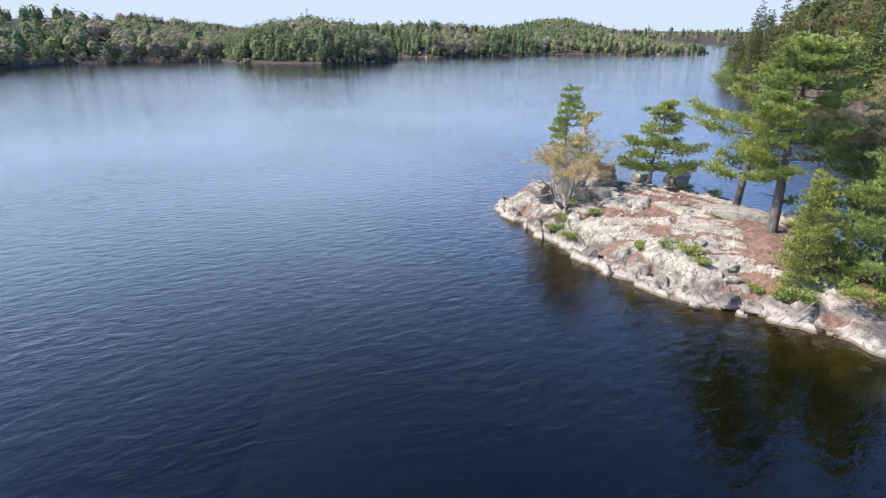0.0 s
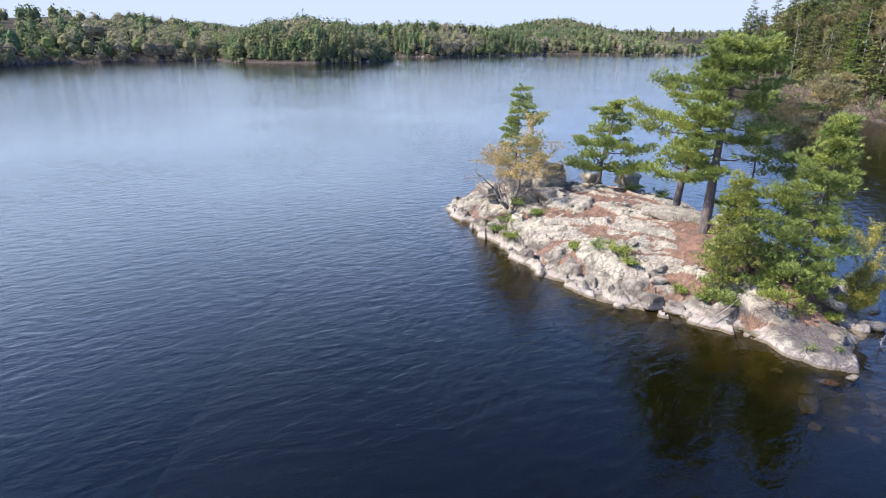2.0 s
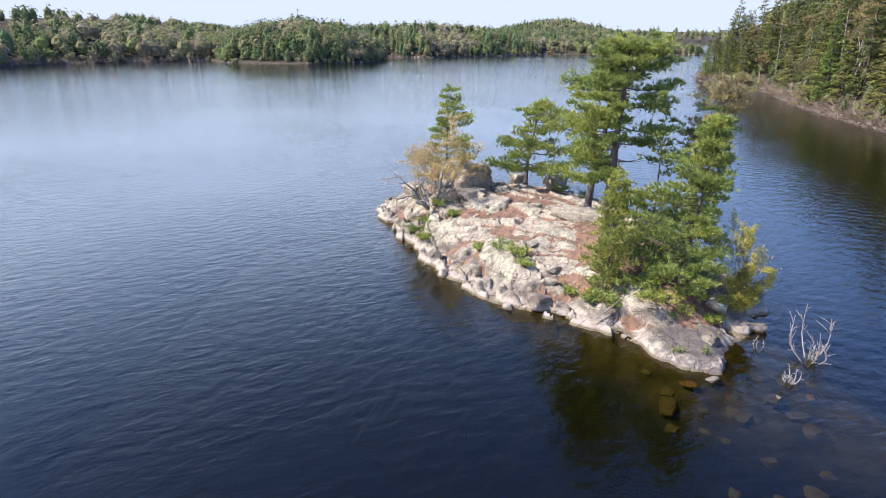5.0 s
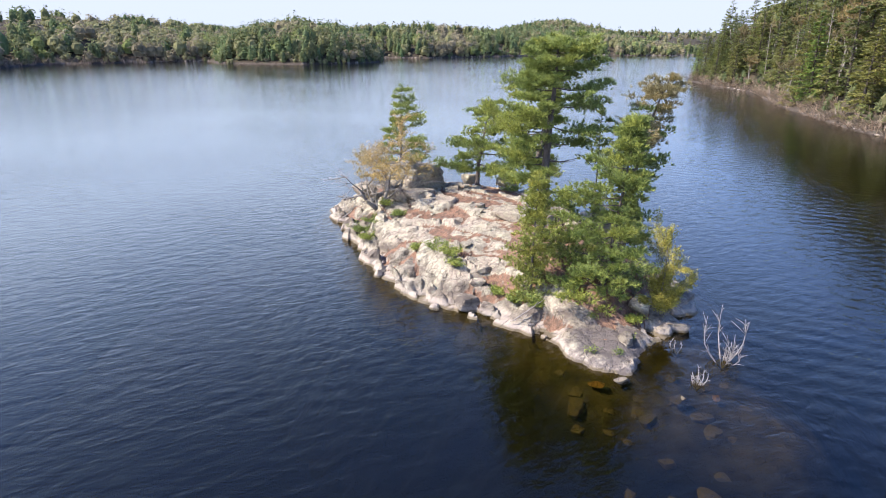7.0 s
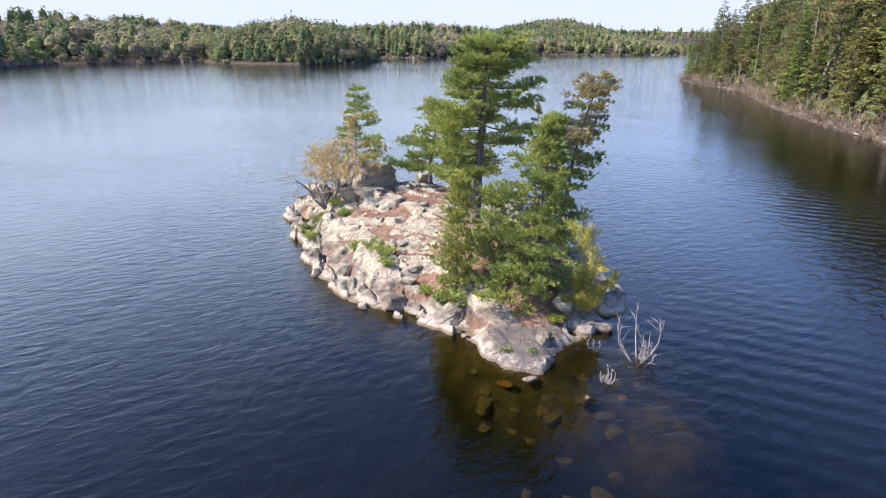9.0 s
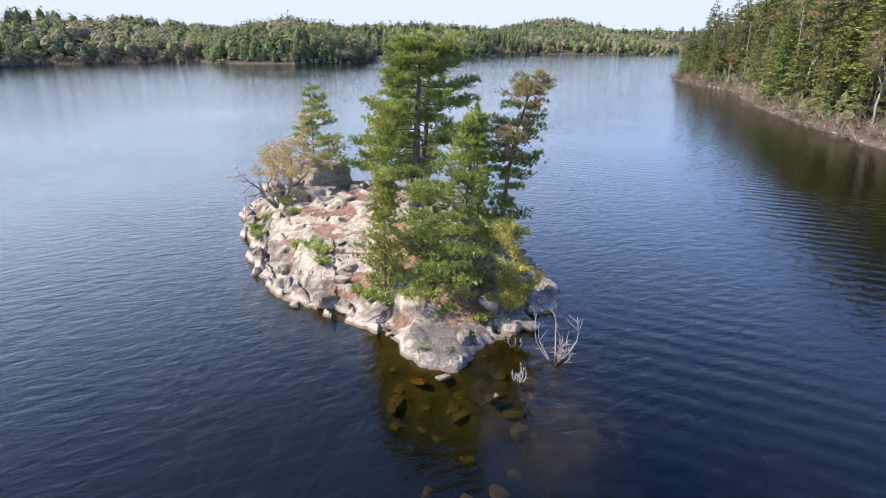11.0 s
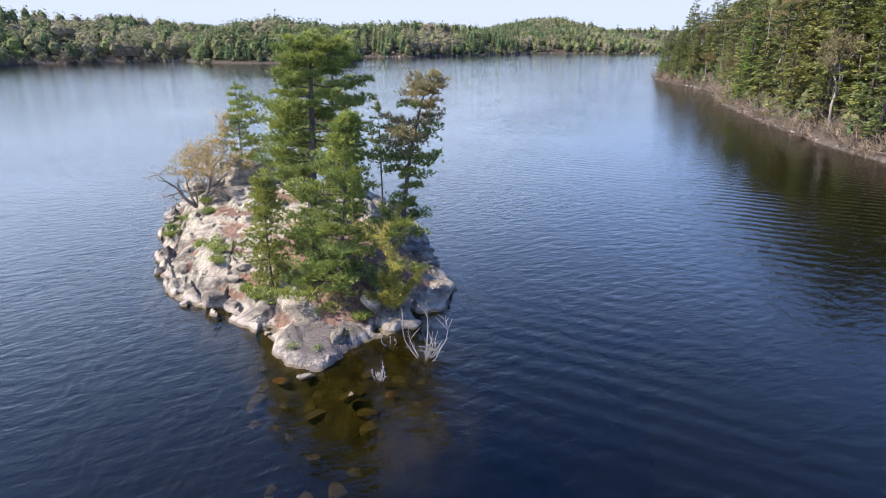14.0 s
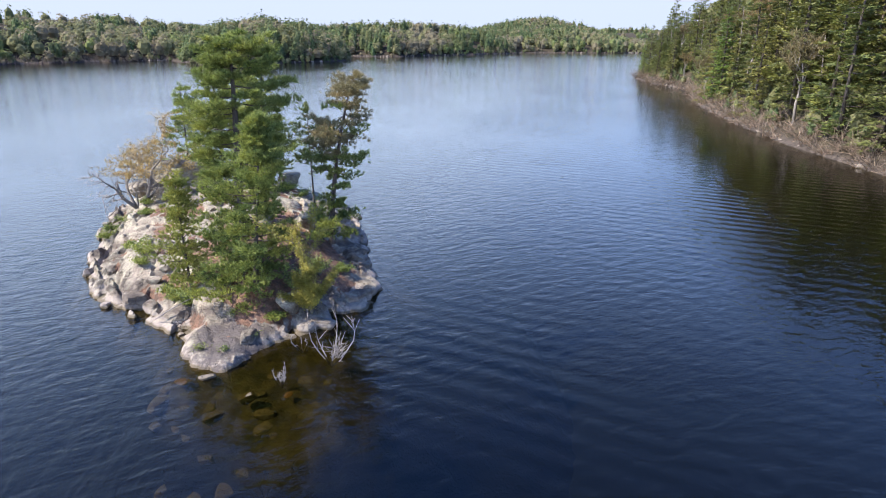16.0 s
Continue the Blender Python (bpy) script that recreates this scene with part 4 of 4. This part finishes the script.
def dead_bush(name, base, height, stems, seed, label):
    """Bleached bare stems that rise from one stump in the water."""
    rng = random.Random(seed)
    ob = base_at(name, base)
    for i in range(stems):
        wood = Wood()
        a = rng.uniform(0, 6.283)
        h = height * (rng.uniform(0.6, 1.0) if i % 3 == 0 else rng.uniform(0.15, 0.4)) if i else height
        out = Vector((math.cos(a), math.sin(a), 0)) * (0.12 * height + h * rng.uniform(0.15, 0.65))
        pts = bent([(0, 0, -0.25), out * 0.75 + Vector((rng.gauss(0, 0.06), rng.gauss(0, 0.06), h * 0.38)), out * 0.8 + Vector((0, 0, h))], 7)
        wood.add(pts, [0.024 * (1 - 0.8 * k / 6) * (0.7 + 0.4 * h / height) for k in range(7)], 5)
        for _ in range(7):
            k = rng.randint(2, 5)
            tip = pts[k] + Vector((rng.gauss(0, 0.16), rng.gauss(0, 0.16), rng.uniform(0.05, 0.35))) * height * 0.6
            wood.add([pts[k], pts[k].lerp(tip, 0.5) + Vector((0, 0, 0.02)), tip], [0.011, 0.008, 0.004], 4)
        mesh_ob("stem", wood.verts, wood.faces, DEAD_WOOD, ob, smooth=True)
    return tagged(ob, label, "dead bush", "dead bushes in the shallows")


dead_bush("dead_bush", (18.06, 15.75, 0.0), 1.6, 11, 51, "bleached dead bush standing in the shallow water")
dead_bush("dead_bush", (16.85, 14.6, 0.0), 0.45, 12, 52, "low bleached tangle of twigs in the shallow water")
dead_bush("dead_bush", (17.0, 16.6, 0.0), 0.5, 3, 53, "thin bleached twig standing in the shallow water")
for i, (a, c, e, r) in enumerate([((12.0, 17.75, 0.35), (12.7, 18.0, 0.75), (13.4, 18.6, 0.95), 0.022), ((4.6, 28.9, 0.5), (5.1, 28.8, 0.9), (5.3, 28.7, 1.3), 0.03), ((11.9, 17.8, 0.3), (12.3, 17.6, 0.45), (12.6, 17.4, 0.35), 0.015)]):
    wood = Wood()
    wood.add(bent([a, c, e], 7), [r * (1.1 - 0.12 * k) for k in range(7)], 6)
    wood.add([Vector(c), Vector(c) + Vector((0.1, -0.15, 0.25))], [r * 0.5, r * 0.2], 4)
    tagged(mesh_ob("driftwood", wood.verts, wood.faces, DEAD_WOOD, smooth=True), "bleached driftwood branch lying over the shore rocks", "driftwood")

# ---- far woods ----
def lobes_of(kind, H, rng):
    """Centres, radii and flatness of the leaf clumps that make up one crown: domed for a hardwood, tiered for a conifer."""
    C, R = [], []
    if kind == "hardwood":
        for i in range(9):
            u = 0.24 + 0.71 * (i + rng.random()) / 9
            r = H * 0.40 * math.sqrt(max(0.05, 1 - ((u - 0.48) / 0.52) ** 2)) * rng.uniform(0.55, 1.05)
            a = 2.4 * i + rng.uniform(-0.5, 0.5)
            C.append((r * math.cos(a), r * math.sin(a), H * u * 0.93))
            R.append(H * rng.uniform(0.13, 0.20))
        return np.array(C), np.array(R), 0.85
    tiers = 6
    for t in range(tiers):
        u = 0.16 + 0.78 * (t + 0.35 * rng.random()) / (tiers - 1)
        reach = H * (0.27 * (1.06 - u) ** 0.75 if kind == "spruce" else 0.25 * math.sqrt(max(0.05, 1.05 - u)))
        n = 4 if t < tiers - 2 else 2 if t < tiers - 1 else 1
        for k in range(n):
            a = 2.4 * t + k * 6.283 / n + rng.uniform(-0.4, 0.4)
            r = reach * rng.uniform(0.5, 1.05) * (n > 1)
            C.append((r * math.cos(a), r * math.sin(a), H * min(u + rng.uniform(-0.04, 0.04), 0.97)))
            R.append(H * 0.06 + reach * rng.uniform(0.42, 0.62))
    return np.array(C), np.array(R), 0.48


def crown_core(rings):
    """The shaded inner mass of a crown, of unit height, as loose triangles round a few rings (height, radius)."""
    tri = []
    for (z0, r0), (z1, r1) in zip(rings, rings[1:]):
        for k in range(6):
            a, b = k * 1.0472 + z0, (k + 1) * 1.0472 + z0
            p = [(r0 * math.cos(a), r0 * math.sin(a), z0), (r0 * math.cos(b), r0 * math.sin(b), z0), (r1 * math.cos(b), r1 * math.sin(b), z1), (r1 * math.cos(a), r1 * math.sin(a), z1)]
            tri += [p[0], p[1], p[2]] + ([p[0], p[2], p[3]] if r1 > 0 else [])
    return np.array(tri)


CORES = {"hardwood": crown_core([(0.06, 0.24), (0.42, 0.38), (0.70, 0.30), (0.88, 0.0)]), "pine": crown_core([(0.04, 0.20), (0.35, 0.21), (0.70, 0.15), (0.90, 0.0)]), "spruce": crown_core([(0.03, 0.22), (0.40, 0.15), (0.86, 0.0)])}


def far_woods(name, polys, count, seed, label, size=1.0, tris=230, band=(0.4, 80), fall=50.0, reach=640, leaf=0.9, front=14, far_share=0.5):
    """Many small trees joined as one mass, each a crown of leaf clumps; polys gives each shore's share of the trees and share of conifers."""
    rng = np.random.default_rng(seed)
    V, T = [], []
    for key, share, conifer in polys:
        poly = np.array(SHORES[key][0])
        lo, hi = poly.min(0), poly.max(0)
        want = int(count * share)
        spots = np.zeros((0, 4))
        while len(spots) < want:
            x, y = rng.uniform(lo[0], hi[0], 6000), rng.uniform(lo[1], hi[1], 6000)
            d = signed(x, y, SHORES[key][0])
            ok = (d > band[0]) & (d < band[1]) & (rng.random(6000) < np.exp(-np.maximum(d, 0) / fall)) & (y > 20) & (y < reach) & (np.abs(x) < y * 0.95 + 25)
            spots = np.concatenate([spots, np.stack([x, y, land_height(x, y), d], 1)[ok]])
        for x, y, z, d in spots[:want]:
            stand = noise.noise(Vector((x / 28, y / 28, seed))) * 1.3
            con = rng.random() < conifer + stand
            kind = ("spruce" if rng.random() < 0.18 else "pine") if con else "hardwood"
            H = size * (rng.uniform(7.0, 8.8) if con else rng.uniform(5.8, 7.4)) * (0.7 if d < 2.5 else 1)
            if con and rng.random() < 0.05:
                H *= 1.25
            C, R, flat = lobes_of(kind, H, rng)
            n = int(tris * (1.0 if d < front else far_share) * rng.uniform(0.9, 1.1))
            pick = rng.choice(len(C), n, p=R ** 2 / (R ** 2).sum())
            way = rng.normal(0, 1, (n, 3))
            way[:, 2] = np.abs(way[:, 2]) * np.where(rng.random(n) < 0.8, 1, -1)
            way /= np.linalg.norm(way, axis=1, keepdims=True)
            c = C[pick] + way * R[pick, None] * rng.uniform(0.80, 1.12, (n, 1)) * np.array([1, 1, flat]) + np.array([x, y, z])
            nor = way + np.array([0, 0, 0.35]) + rng.normal(0, 0.28, (n, 3))
            nor /= np.linalg.norm(nor, axis=1, keepdims=True)
            e1 = np.cross(nor, rng.normal(0, 1, (n, 3)))
            e1 /= np.linalg.norm(e1, axis=1, keepdims=True) + 1e-9
            e2 = np.cross(nor, e1)
            s = leaf * (1.0 if d < front else 1.35) * rng.uniform(0.6, 1.3, (n, 1))
            core = CORES[kind] * np.array([H, H, H]) * rng.uniform(0.82, 1.04) + np.array([x, y, z])
            V.append(core)
            V.append(np.stack([c - e1 * s * 0.5, c + e1 * s * 0.5, c + e2 * s * 0.8], 1).reshape(-1, 3))
            # conifer and hardwood colours, lightened somewhat to stand in for distance haze
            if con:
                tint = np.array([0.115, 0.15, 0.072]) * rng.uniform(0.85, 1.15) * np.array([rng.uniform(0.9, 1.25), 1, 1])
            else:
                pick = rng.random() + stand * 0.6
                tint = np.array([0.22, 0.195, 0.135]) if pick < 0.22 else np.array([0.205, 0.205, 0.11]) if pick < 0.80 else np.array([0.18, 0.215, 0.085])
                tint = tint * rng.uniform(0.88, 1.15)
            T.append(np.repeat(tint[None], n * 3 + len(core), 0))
    V = np.concatenate(V)
    T = np.concatenate(T)
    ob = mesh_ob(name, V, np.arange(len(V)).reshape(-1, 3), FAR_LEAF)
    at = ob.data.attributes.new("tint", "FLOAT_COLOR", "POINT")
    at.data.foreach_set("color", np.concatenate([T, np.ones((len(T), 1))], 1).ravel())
    return tagged(ob, label, "woods", kind="stuff")


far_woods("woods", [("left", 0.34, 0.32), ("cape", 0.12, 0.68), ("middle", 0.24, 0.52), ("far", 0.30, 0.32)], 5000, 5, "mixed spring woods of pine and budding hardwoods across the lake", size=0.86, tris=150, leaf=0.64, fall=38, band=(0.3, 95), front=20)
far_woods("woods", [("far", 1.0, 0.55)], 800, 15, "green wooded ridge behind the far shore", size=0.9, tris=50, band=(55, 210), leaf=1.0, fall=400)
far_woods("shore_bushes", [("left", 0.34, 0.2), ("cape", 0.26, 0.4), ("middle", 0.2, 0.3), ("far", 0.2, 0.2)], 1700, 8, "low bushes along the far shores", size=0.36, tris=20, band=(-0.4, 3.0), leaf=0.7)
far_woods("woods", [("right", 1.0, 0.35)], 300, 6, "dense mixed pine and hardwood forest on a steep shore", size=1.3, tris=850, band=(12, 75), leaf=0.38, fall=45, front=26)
far_woods("woods", [("distant", 1.0, 0.4)], 900, 7, "green woods on the most distant hills, tint lightened for haze", size=1.7, tris=70, band=(2, 300), fall=300, reach=2200, leaf=2.0)
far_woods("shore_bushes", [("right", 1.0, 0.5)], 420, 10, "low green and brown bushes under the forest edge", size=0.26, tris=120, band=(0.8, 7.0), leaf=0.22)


# ---- forest of the steep shore ----
def forest_conifer(name, H, reach, gap, seed, label, mat, droop, upturn, first=0.03, radius=0.17, rows=(4, 5), tri=0.235, vary=(0.6, 1.15), full=1.0):
    """A forest conifer: a straight trunk with flat boughs in whorls, each a fan of needle sprays that hangs or turns up at its end."""
    rng = random.Random(seed)
    nrng = np.random.default_rng(seed)
    wood = Wood()
    wood.add([(0, 0, -0.3), (0.05, 0, H * 0.5), (0.08, 0.04, H)], [radius, radius * 0.6, 0.02], 7)
    V = []
    z, turn = H * first, rng.uniform(0, 6)
    while z < H * 0.985:
        u = z / H
        n = rng.randint(*rows)
        turn += 2.4
        for k in range(n):
            a = turn + k * 6.283 / n + rng.uniform(-0.3, 0.3)
            L = max(0.25, reach * (1 - u) ** 0.72 * (0.72 + 0.28 * min(1, u * 5)) * rng.uniform(*vary))
            out = np.array([math.cos(a), math.sin(a), 0.0])
            side = np.array([-out[1], out[0], 0.0])
            z0 = z + rng.uniform(-0.2, 0.2)
            if u < 0.8:
                mid = out * L * 0.5
                wood.add([(0.04, 0, z0), (mid[0], mid[1], z0 - droop * L * 0.25), (out[0] * L * 0.9, out[1] * L * 0.9, z0 - droop * L * 0.8 + upturn * L * 0.6)], [0.035, 0.022, 0.008], 3)
            m = max(9, int(40 * L * full))
            s = nrng.uniform(0.12, 1.0, m) ** 0.8
            w = nrng.uniform(-1, 1, m) * 0.34 * L * np.sin(np.pi * np.clip(s * 0.9 + 0.08, 0, 1))
            lump = 0.07 * L * np.sin(s * 9 + k) + nrng.normal(0, 0.05, m)
            P = out * (s * L)[:, None] + side * w[:, None]
            P[:, 2] += z0 - droop * L * s + upturn * L * s ** 3 - np.abs(w) * 0.30 + lump
            d = out + side * np.sign(w)[:, None] * 0.8 + nrng.normal(0, 0.25, (m, 3))
            d[:, 2] += -droop * 0.7 + 0.15
            d /= np.linalg.norm(d, axis=1, keepdims=True)
            nor = np.array([0, 0, 1.0]) + out * 0.25 + nrng.normal(0, 0.33, (m, 3))
            c = np.cross(nor, d)
            c /= np.linalg.norm(c, axis=1, keepdims=True) + 1e-9
            q = tri * nrng.uniform(0.65, 1.3, (m, 1))
            V.append(np.stack([P - c * q * 0.36, P + c * q * 0.36, P + d * q * 1.25], 1).reshape(-1, 3))
        z += gap * rng.uniform(0.75, 1.25) * (1 - 0.4 * u)
    V = np.concatenate(V)
    tree = base_at(name, (0, 0, 0))
    mesh_ob("trunk", wood.verts, wood.faces, BARK, tree, "grey-brown trunk and limbs", smooth=True)
    mesh_ob("crown", V, np.arange(len(V)).reshape(-1, 3), mat, tree)
    return tagged(tree, label, "tree", "forest trees")


def forest_hardwood(seed, H, label):
    """A budding hardwood: forked grey limbs under a haze of fine upright twigs."""
    rng = random.Random(seed)
    nrng = np.random.default_rng(seed)
    wood = Wood()
    P, W = [], []

    def grow(a, way, length, r, level):
        b = a + way * length
        wood.add([a, a.lerp(b, 0.5) + Vector((rng.gauss(0, 0.05), rng.gauss(0, 0.05), 0.03)) * length, b], [r, r * 0.8, r * 0.6], 5 if level == 0 else 3)
        if level >= 2:
            for i in range(7):
                P.append(a.lerp(b, rng.uniform(0.2, 1.05)))
                W.append((way + Vector((0, 0, 0.4))).normalized())
        if level < 4:
            for k in range(3 if level < 3 else 2):
                w = (way + Vector((rng.gauss(0, 0.45), rng.gauss(0, 0.45), rng.gauss(0.12, 0.25)))).normalized()
                grow(a.lerp(b, rng.uniform(0.6, 1.0)), w, length * rng.uniform(0.52, 0.75), r * 0.55, level + 1)

    grow(Vector((0, 0, -0.3)), Vector((rng.gauss(0, 0.06), rng.gauss(0, 0.06), 1)).normalized(), H * 0.42, 0.15, 0)
    v, f = sprays(P, W, 5, 0.48, 0.048, 0.6, nrng)
    tree = base_at("forest_hardwood", (0, 0, 0))
    mesh_ob("trunk", wood.verts, wood.faces, GREY_BARK, tree, "pale grey trunk and limbs", smooth=True)
    mesh_ob("crown", v, f, BUDDING, tree)
    return tagged(tree, label, "tree", "forest trees")


rng = random.Random(9)
PINE_LABEL, HEMLOCK_LABEL, HARDWOOD_LABEL = "dark green white pine in the forest on the shore", "yellowish-green hemlock with drooping boughs on the shore", "budding grey-brown hardwood in the forest on the shore"
kinds = [forest_conifer("forest_pine", 12.5, 3.0, 0.85, 301, PINE_LABEL, FOREST_NEEDLE, 0.02, 0.16, vary=(0.45, 1.2)),
         forest_conifer("forest_pine", 11.0, 3.2, 0.95, 302, PINE_LABEL, FOREST_NEEDLE, 0.05, 0.14, vary=(0.4, 1.2)),
         forest_conifer("forest_hemlock", 10.5, 3.0, 0.70, 303, HEMLOCK_LABEL, FOREST_HEMLOCK, 0.28, 0.06),
         forest_conifer("forest_hemlock", 9.0, 2.7, 0.62, 304, HEMLOCK_LABEL, FOREST_HEMLOCK, 0.32, 0.05),
         forest_conifer("forest_spruce", 10.0, 2.1, 0.55, 305, "bright green young spruce in the forest on the shore", FOREST_BRIGHT, 0.22, 0.08),
         forest_hardwood(306, 9.5, HARDWOOD_LABEL),
         forest_hardwood(307, 8.5, HARDWOOD_LABEL)]
placed = []
tries = 0
while len(placed) < 185 and tries < 16000:
    tries += 1
    x, y = (rng.uniform(64, 84), rng.uniform(138, 166)) if tries % 6 == 0 else (rng.uniform(52, 104), rng.uniform(34, 165))
    d = float(signed(np.array(x), np.array(y), SHORES["right"][0]))
    if not 0.9 < d < 17 or any((x - a) ** 2 + (y - c) ** 2 < 6.5 for a, c in placed):
        continue
    z = float(land_height(np.array(x), np.array(y))) - 0.15
    src = kinds[rng.choice((0, 0, 1, 2, 2, 3, 3, 4, 5, 6)) if d < 7 else rng.choice((0, 1, 1, 2, 3, 5, 5, 6, 6))]
    k = rng.uniform(0.9, 1.3) * (0.85 if d < 4 else 1.0) * (0.85 if y > 125 else 1.0 if y > 85 else 1.12)
    m = pose(x, y, z, rng.uniform(-3, 3), rng.uniform(-3, 3), rng.uniform(0, 360)) @ Matrix.Diagonal((k, k, k, 1))
    placed.append((x, y))
    ob = copy_thing(src, m)
    ob.scale = (k, k, k)
for i, src in enumerate(kinds):
    x, y = 72 + 3.5 * i, 95 + 8 * i
    src.location = (x, y, float(land_height(np.array(x), np.array(float(y)))) - 0.1)


def brush(name, places, seed, label, tall=1.7, count=34):
    """Bare brown shore bushes: thin stems that fan out from the ground."""
    nrng = np.random.default_rng(seed)
    P = np.array(places)
    lean = np.concatenate([nrng.normal(0, 0.5, (len(P), 2)), np.ones((len(P), 1))], 1)
    v, f = sprays(P, lean, count, tall, 0.04, 0.42, nrng)
    return tagged(mesh_ob(name, v, f, TWIGS), label, "brush", kind="stuff")


def arching_brush(name, places, seed, label):
    """Tangled leafless thickets: from each root a few long stems arch out over the water and fork into twigs."""
    rng = random.Random(seed)
    wood = Wood()
    for (x, y, z), w, tall in places:
        for _ in range(rng.randint(5, 9)):
            way = Vector((w.x * 0.5 + rng.gauss(0, 0.6), w.y * 0.5 + rng.gauss(0, 0.6), rng.uniform(0.5, 1.3))).normalized()
            L = tall * rng.uniform(0.5, 1.15)
            root = Vector((x + rng.gauss(0, 0.25), y + rng.gauss(0, 0.25), z - 0.1))
            sag = Vector((way.x, way.y, 0)) * L * rng.uniform(0.05, 0.35)
            pts = [root, root + way * L * 0.5, root + way * L + sag - Vector((0, 0, L * rng.uniform(0, 0.25)))]
            wood.add(pts, [0.040, 0.030, 0.014], 3)
            for k in range(5):
                a = pts[1].lerp(pts[2], rng.uniform(-0.5, 0.95))
                t = (way + Vector((rng.gauss(0, 0.6), rng.gauss(0, 0.6), rng.gauss(0.1, 0.4)))).normalized() * L * rng.uniform(0.2, 0.5)
                wood.add([a, a + t], [0.018, 0.009], 3)
    return tagged(mesh_ob(name, wood.verts, wood.faces, TWIGS), label, "brush", kind="stuff")


spots = []
for x, y, w in along(SHORES["right"][0], 0, 11, 0.42, rng):
    k = rng.uniform(-2.6, 0.25)
    spots.append(((x + w.x * k, y + w.y * k, max(0.0, -k * 0.5)), w, rng.choice((0.7, 1.1, 1.6, 2.3))))
brush("shore_brush", [p for p, w, tall in spots if tall > 1], 63, "fine bare twigs along the steep shore", 1.5, 14)
arching_brush("shore_brush", spots, 61, "tangled bare grey-brown brush along the steep shore")
spots = []
for x, y, w in along(SHORES["left"][0], 0, 5, 0.5, rng):
    k = rng.uniform(-2.5, 1.5)
    spots.append((x + w.x * k, y + w.y * k, 0.0))
brush("shore_brush", spots, 62, "bare brown brush and dead stems across the lake", 3.2, 16)
for x, y, w in along(SHORES["right"][0], 0, 10, 2.2, rng):
    k = rng.uniform(-1.0, 0.3)
    big = rng.uniform(0.12, 0.36)
    boulder(x + w.x * k, y + w.y * k, big, 0.1, rng.randrange(8), 1.5, rng.uniform(0, 360), 0, "grey stone on the steep forest shore", "far shore stones")
for x, y, w in along(SHORES["right"][0], 0, 10, 3.0, rng):
    k = rng.uniform(-1.5, 0.2)
    wood = Wood()
    a, l = rng.uniform(0, 6.283), rng.uniform(1.5, 4.5)
    o = Vector((x + w.x * k, y + w.y * k, max(0.1, -k * 0.45)))
    e = Vector((math.cos(a), math.sin(a), 0)) * l
    e = e - w * max(0, e.dot(w))
    wood.add(bent([o, o + e * 0.5 + Vector((0, 0, 0.15)), o + e + Vector((0, 0, rng.uniform(0.2, 1.6)))], 6), [0.09 * (1.1 - 0.17 * i) for i in range(6)], 5)
    tagged(mesh_ob("fallen_log", wood.verts, wood.faces, DEAD_WOOD, smooth=True), "bleached fallen log on the forest shore", "log", "fallen logs")


# ---- bleached dead trees at the forest's edge ----
def dead_tree(x, y, height, lean, seed):
    rng = random.Random(seed)
    tree = base_at("dead_tree", (x, y, float(land_height(np.array(x), np.array(y))) - 0.2))
    line = bent([(0, 0, 0), (lean.x * 0.45, lean.y * 0.45, height * 0.5), (lean.x, lean.y, height)], 8)
    wood = Wood()
    wood.add(line, [0.11 * (1 - 0.8 * i / 7) for i in range(8)], 7)
    mesh_ob("trunk", wood.verts, wood.faces, DEAD_WOOD, tree, smooth=True)
    for i in range(9):
        p = line[rng.randint(2, 6)].lerp(line[7], rng.random() * 0.4)
        a, l = rng.uniform(0, 6.283), rng.uniform(0.5, 1.5)
        wood = Wood()
        tip = p + Vector((math.cos(a) * l, math.sin(a) * l, rng.uniform(-0.2, 0.5) * l))
        wood.add([p, p.lerp(tip, 0.5) + Vector((0, 0, 0.08)), tip], [0.035, 0.022, 0.008], 4)
        mesh_ob("limb", wood.verts, wood.faces, DEAD_WOOD, tree, smooth=True)
    return tagged(tree, "bleached bare dead tree leaning out of the forest edge", "dead tree", "dead trees")


rng = random.Random(71)
for x, y, w in along(SHORES["right"][0], 1, 9, 11.0, rng):
    k = rng.uniform(-5.0, -2.0)
    dead_tree(x + w.x * k, y + w.y * k, rng.uniform(6.5, 10.5), Vector((w.x, w.y, 0)) * rng.uniform(0.3, 1.8) + Vector((rng.gauss(0, 0.6), rng.gauss(0, 0.6), 0)), rng.randrange(999))


# ---- pale rocks along the far waterlines ----
verts, faces = [], []
for key, first, last in (("left", 0, 5), ("cape", 0, 5), ("middle", 0, 4), ("far", 0, 5)):
    for x, y, w in along(SHORES[key][0], first, last, 1.1, rng):
        k, big = rng.uniform(-0.9, 0.2), rng.choice((0.2, 0.3, 0.45, 0.7))
        o = len(verts)
        c = Vector((x + w.x * k, y + w.y * k, 0.05))
        ring = [c + Vector((math.cos(t * 1.257), math.sin(t * 1.257), 0)) * big * rng.uniform(0.7, 1.4) - Vector((0, 0, 0.3)) for t in range(5)]
        verts += ring + [v + (c - v) * 0.35 + Vector((0, 0, 0.3 + big * rng.uniform(0.4, 0.8))) for v in ring]
        faces += [(o + t, o + (t + 1) % 5, o + 5 + (t + 1) % 5, o + 5 + t) for t in range(5)] + [tuple(range(o + 5, o + 10))]
tagged(mesh_ob("shore_rocks", verts, faces, ROCK), "pale rocks along the far waterline", "rocks", kind="stuff")
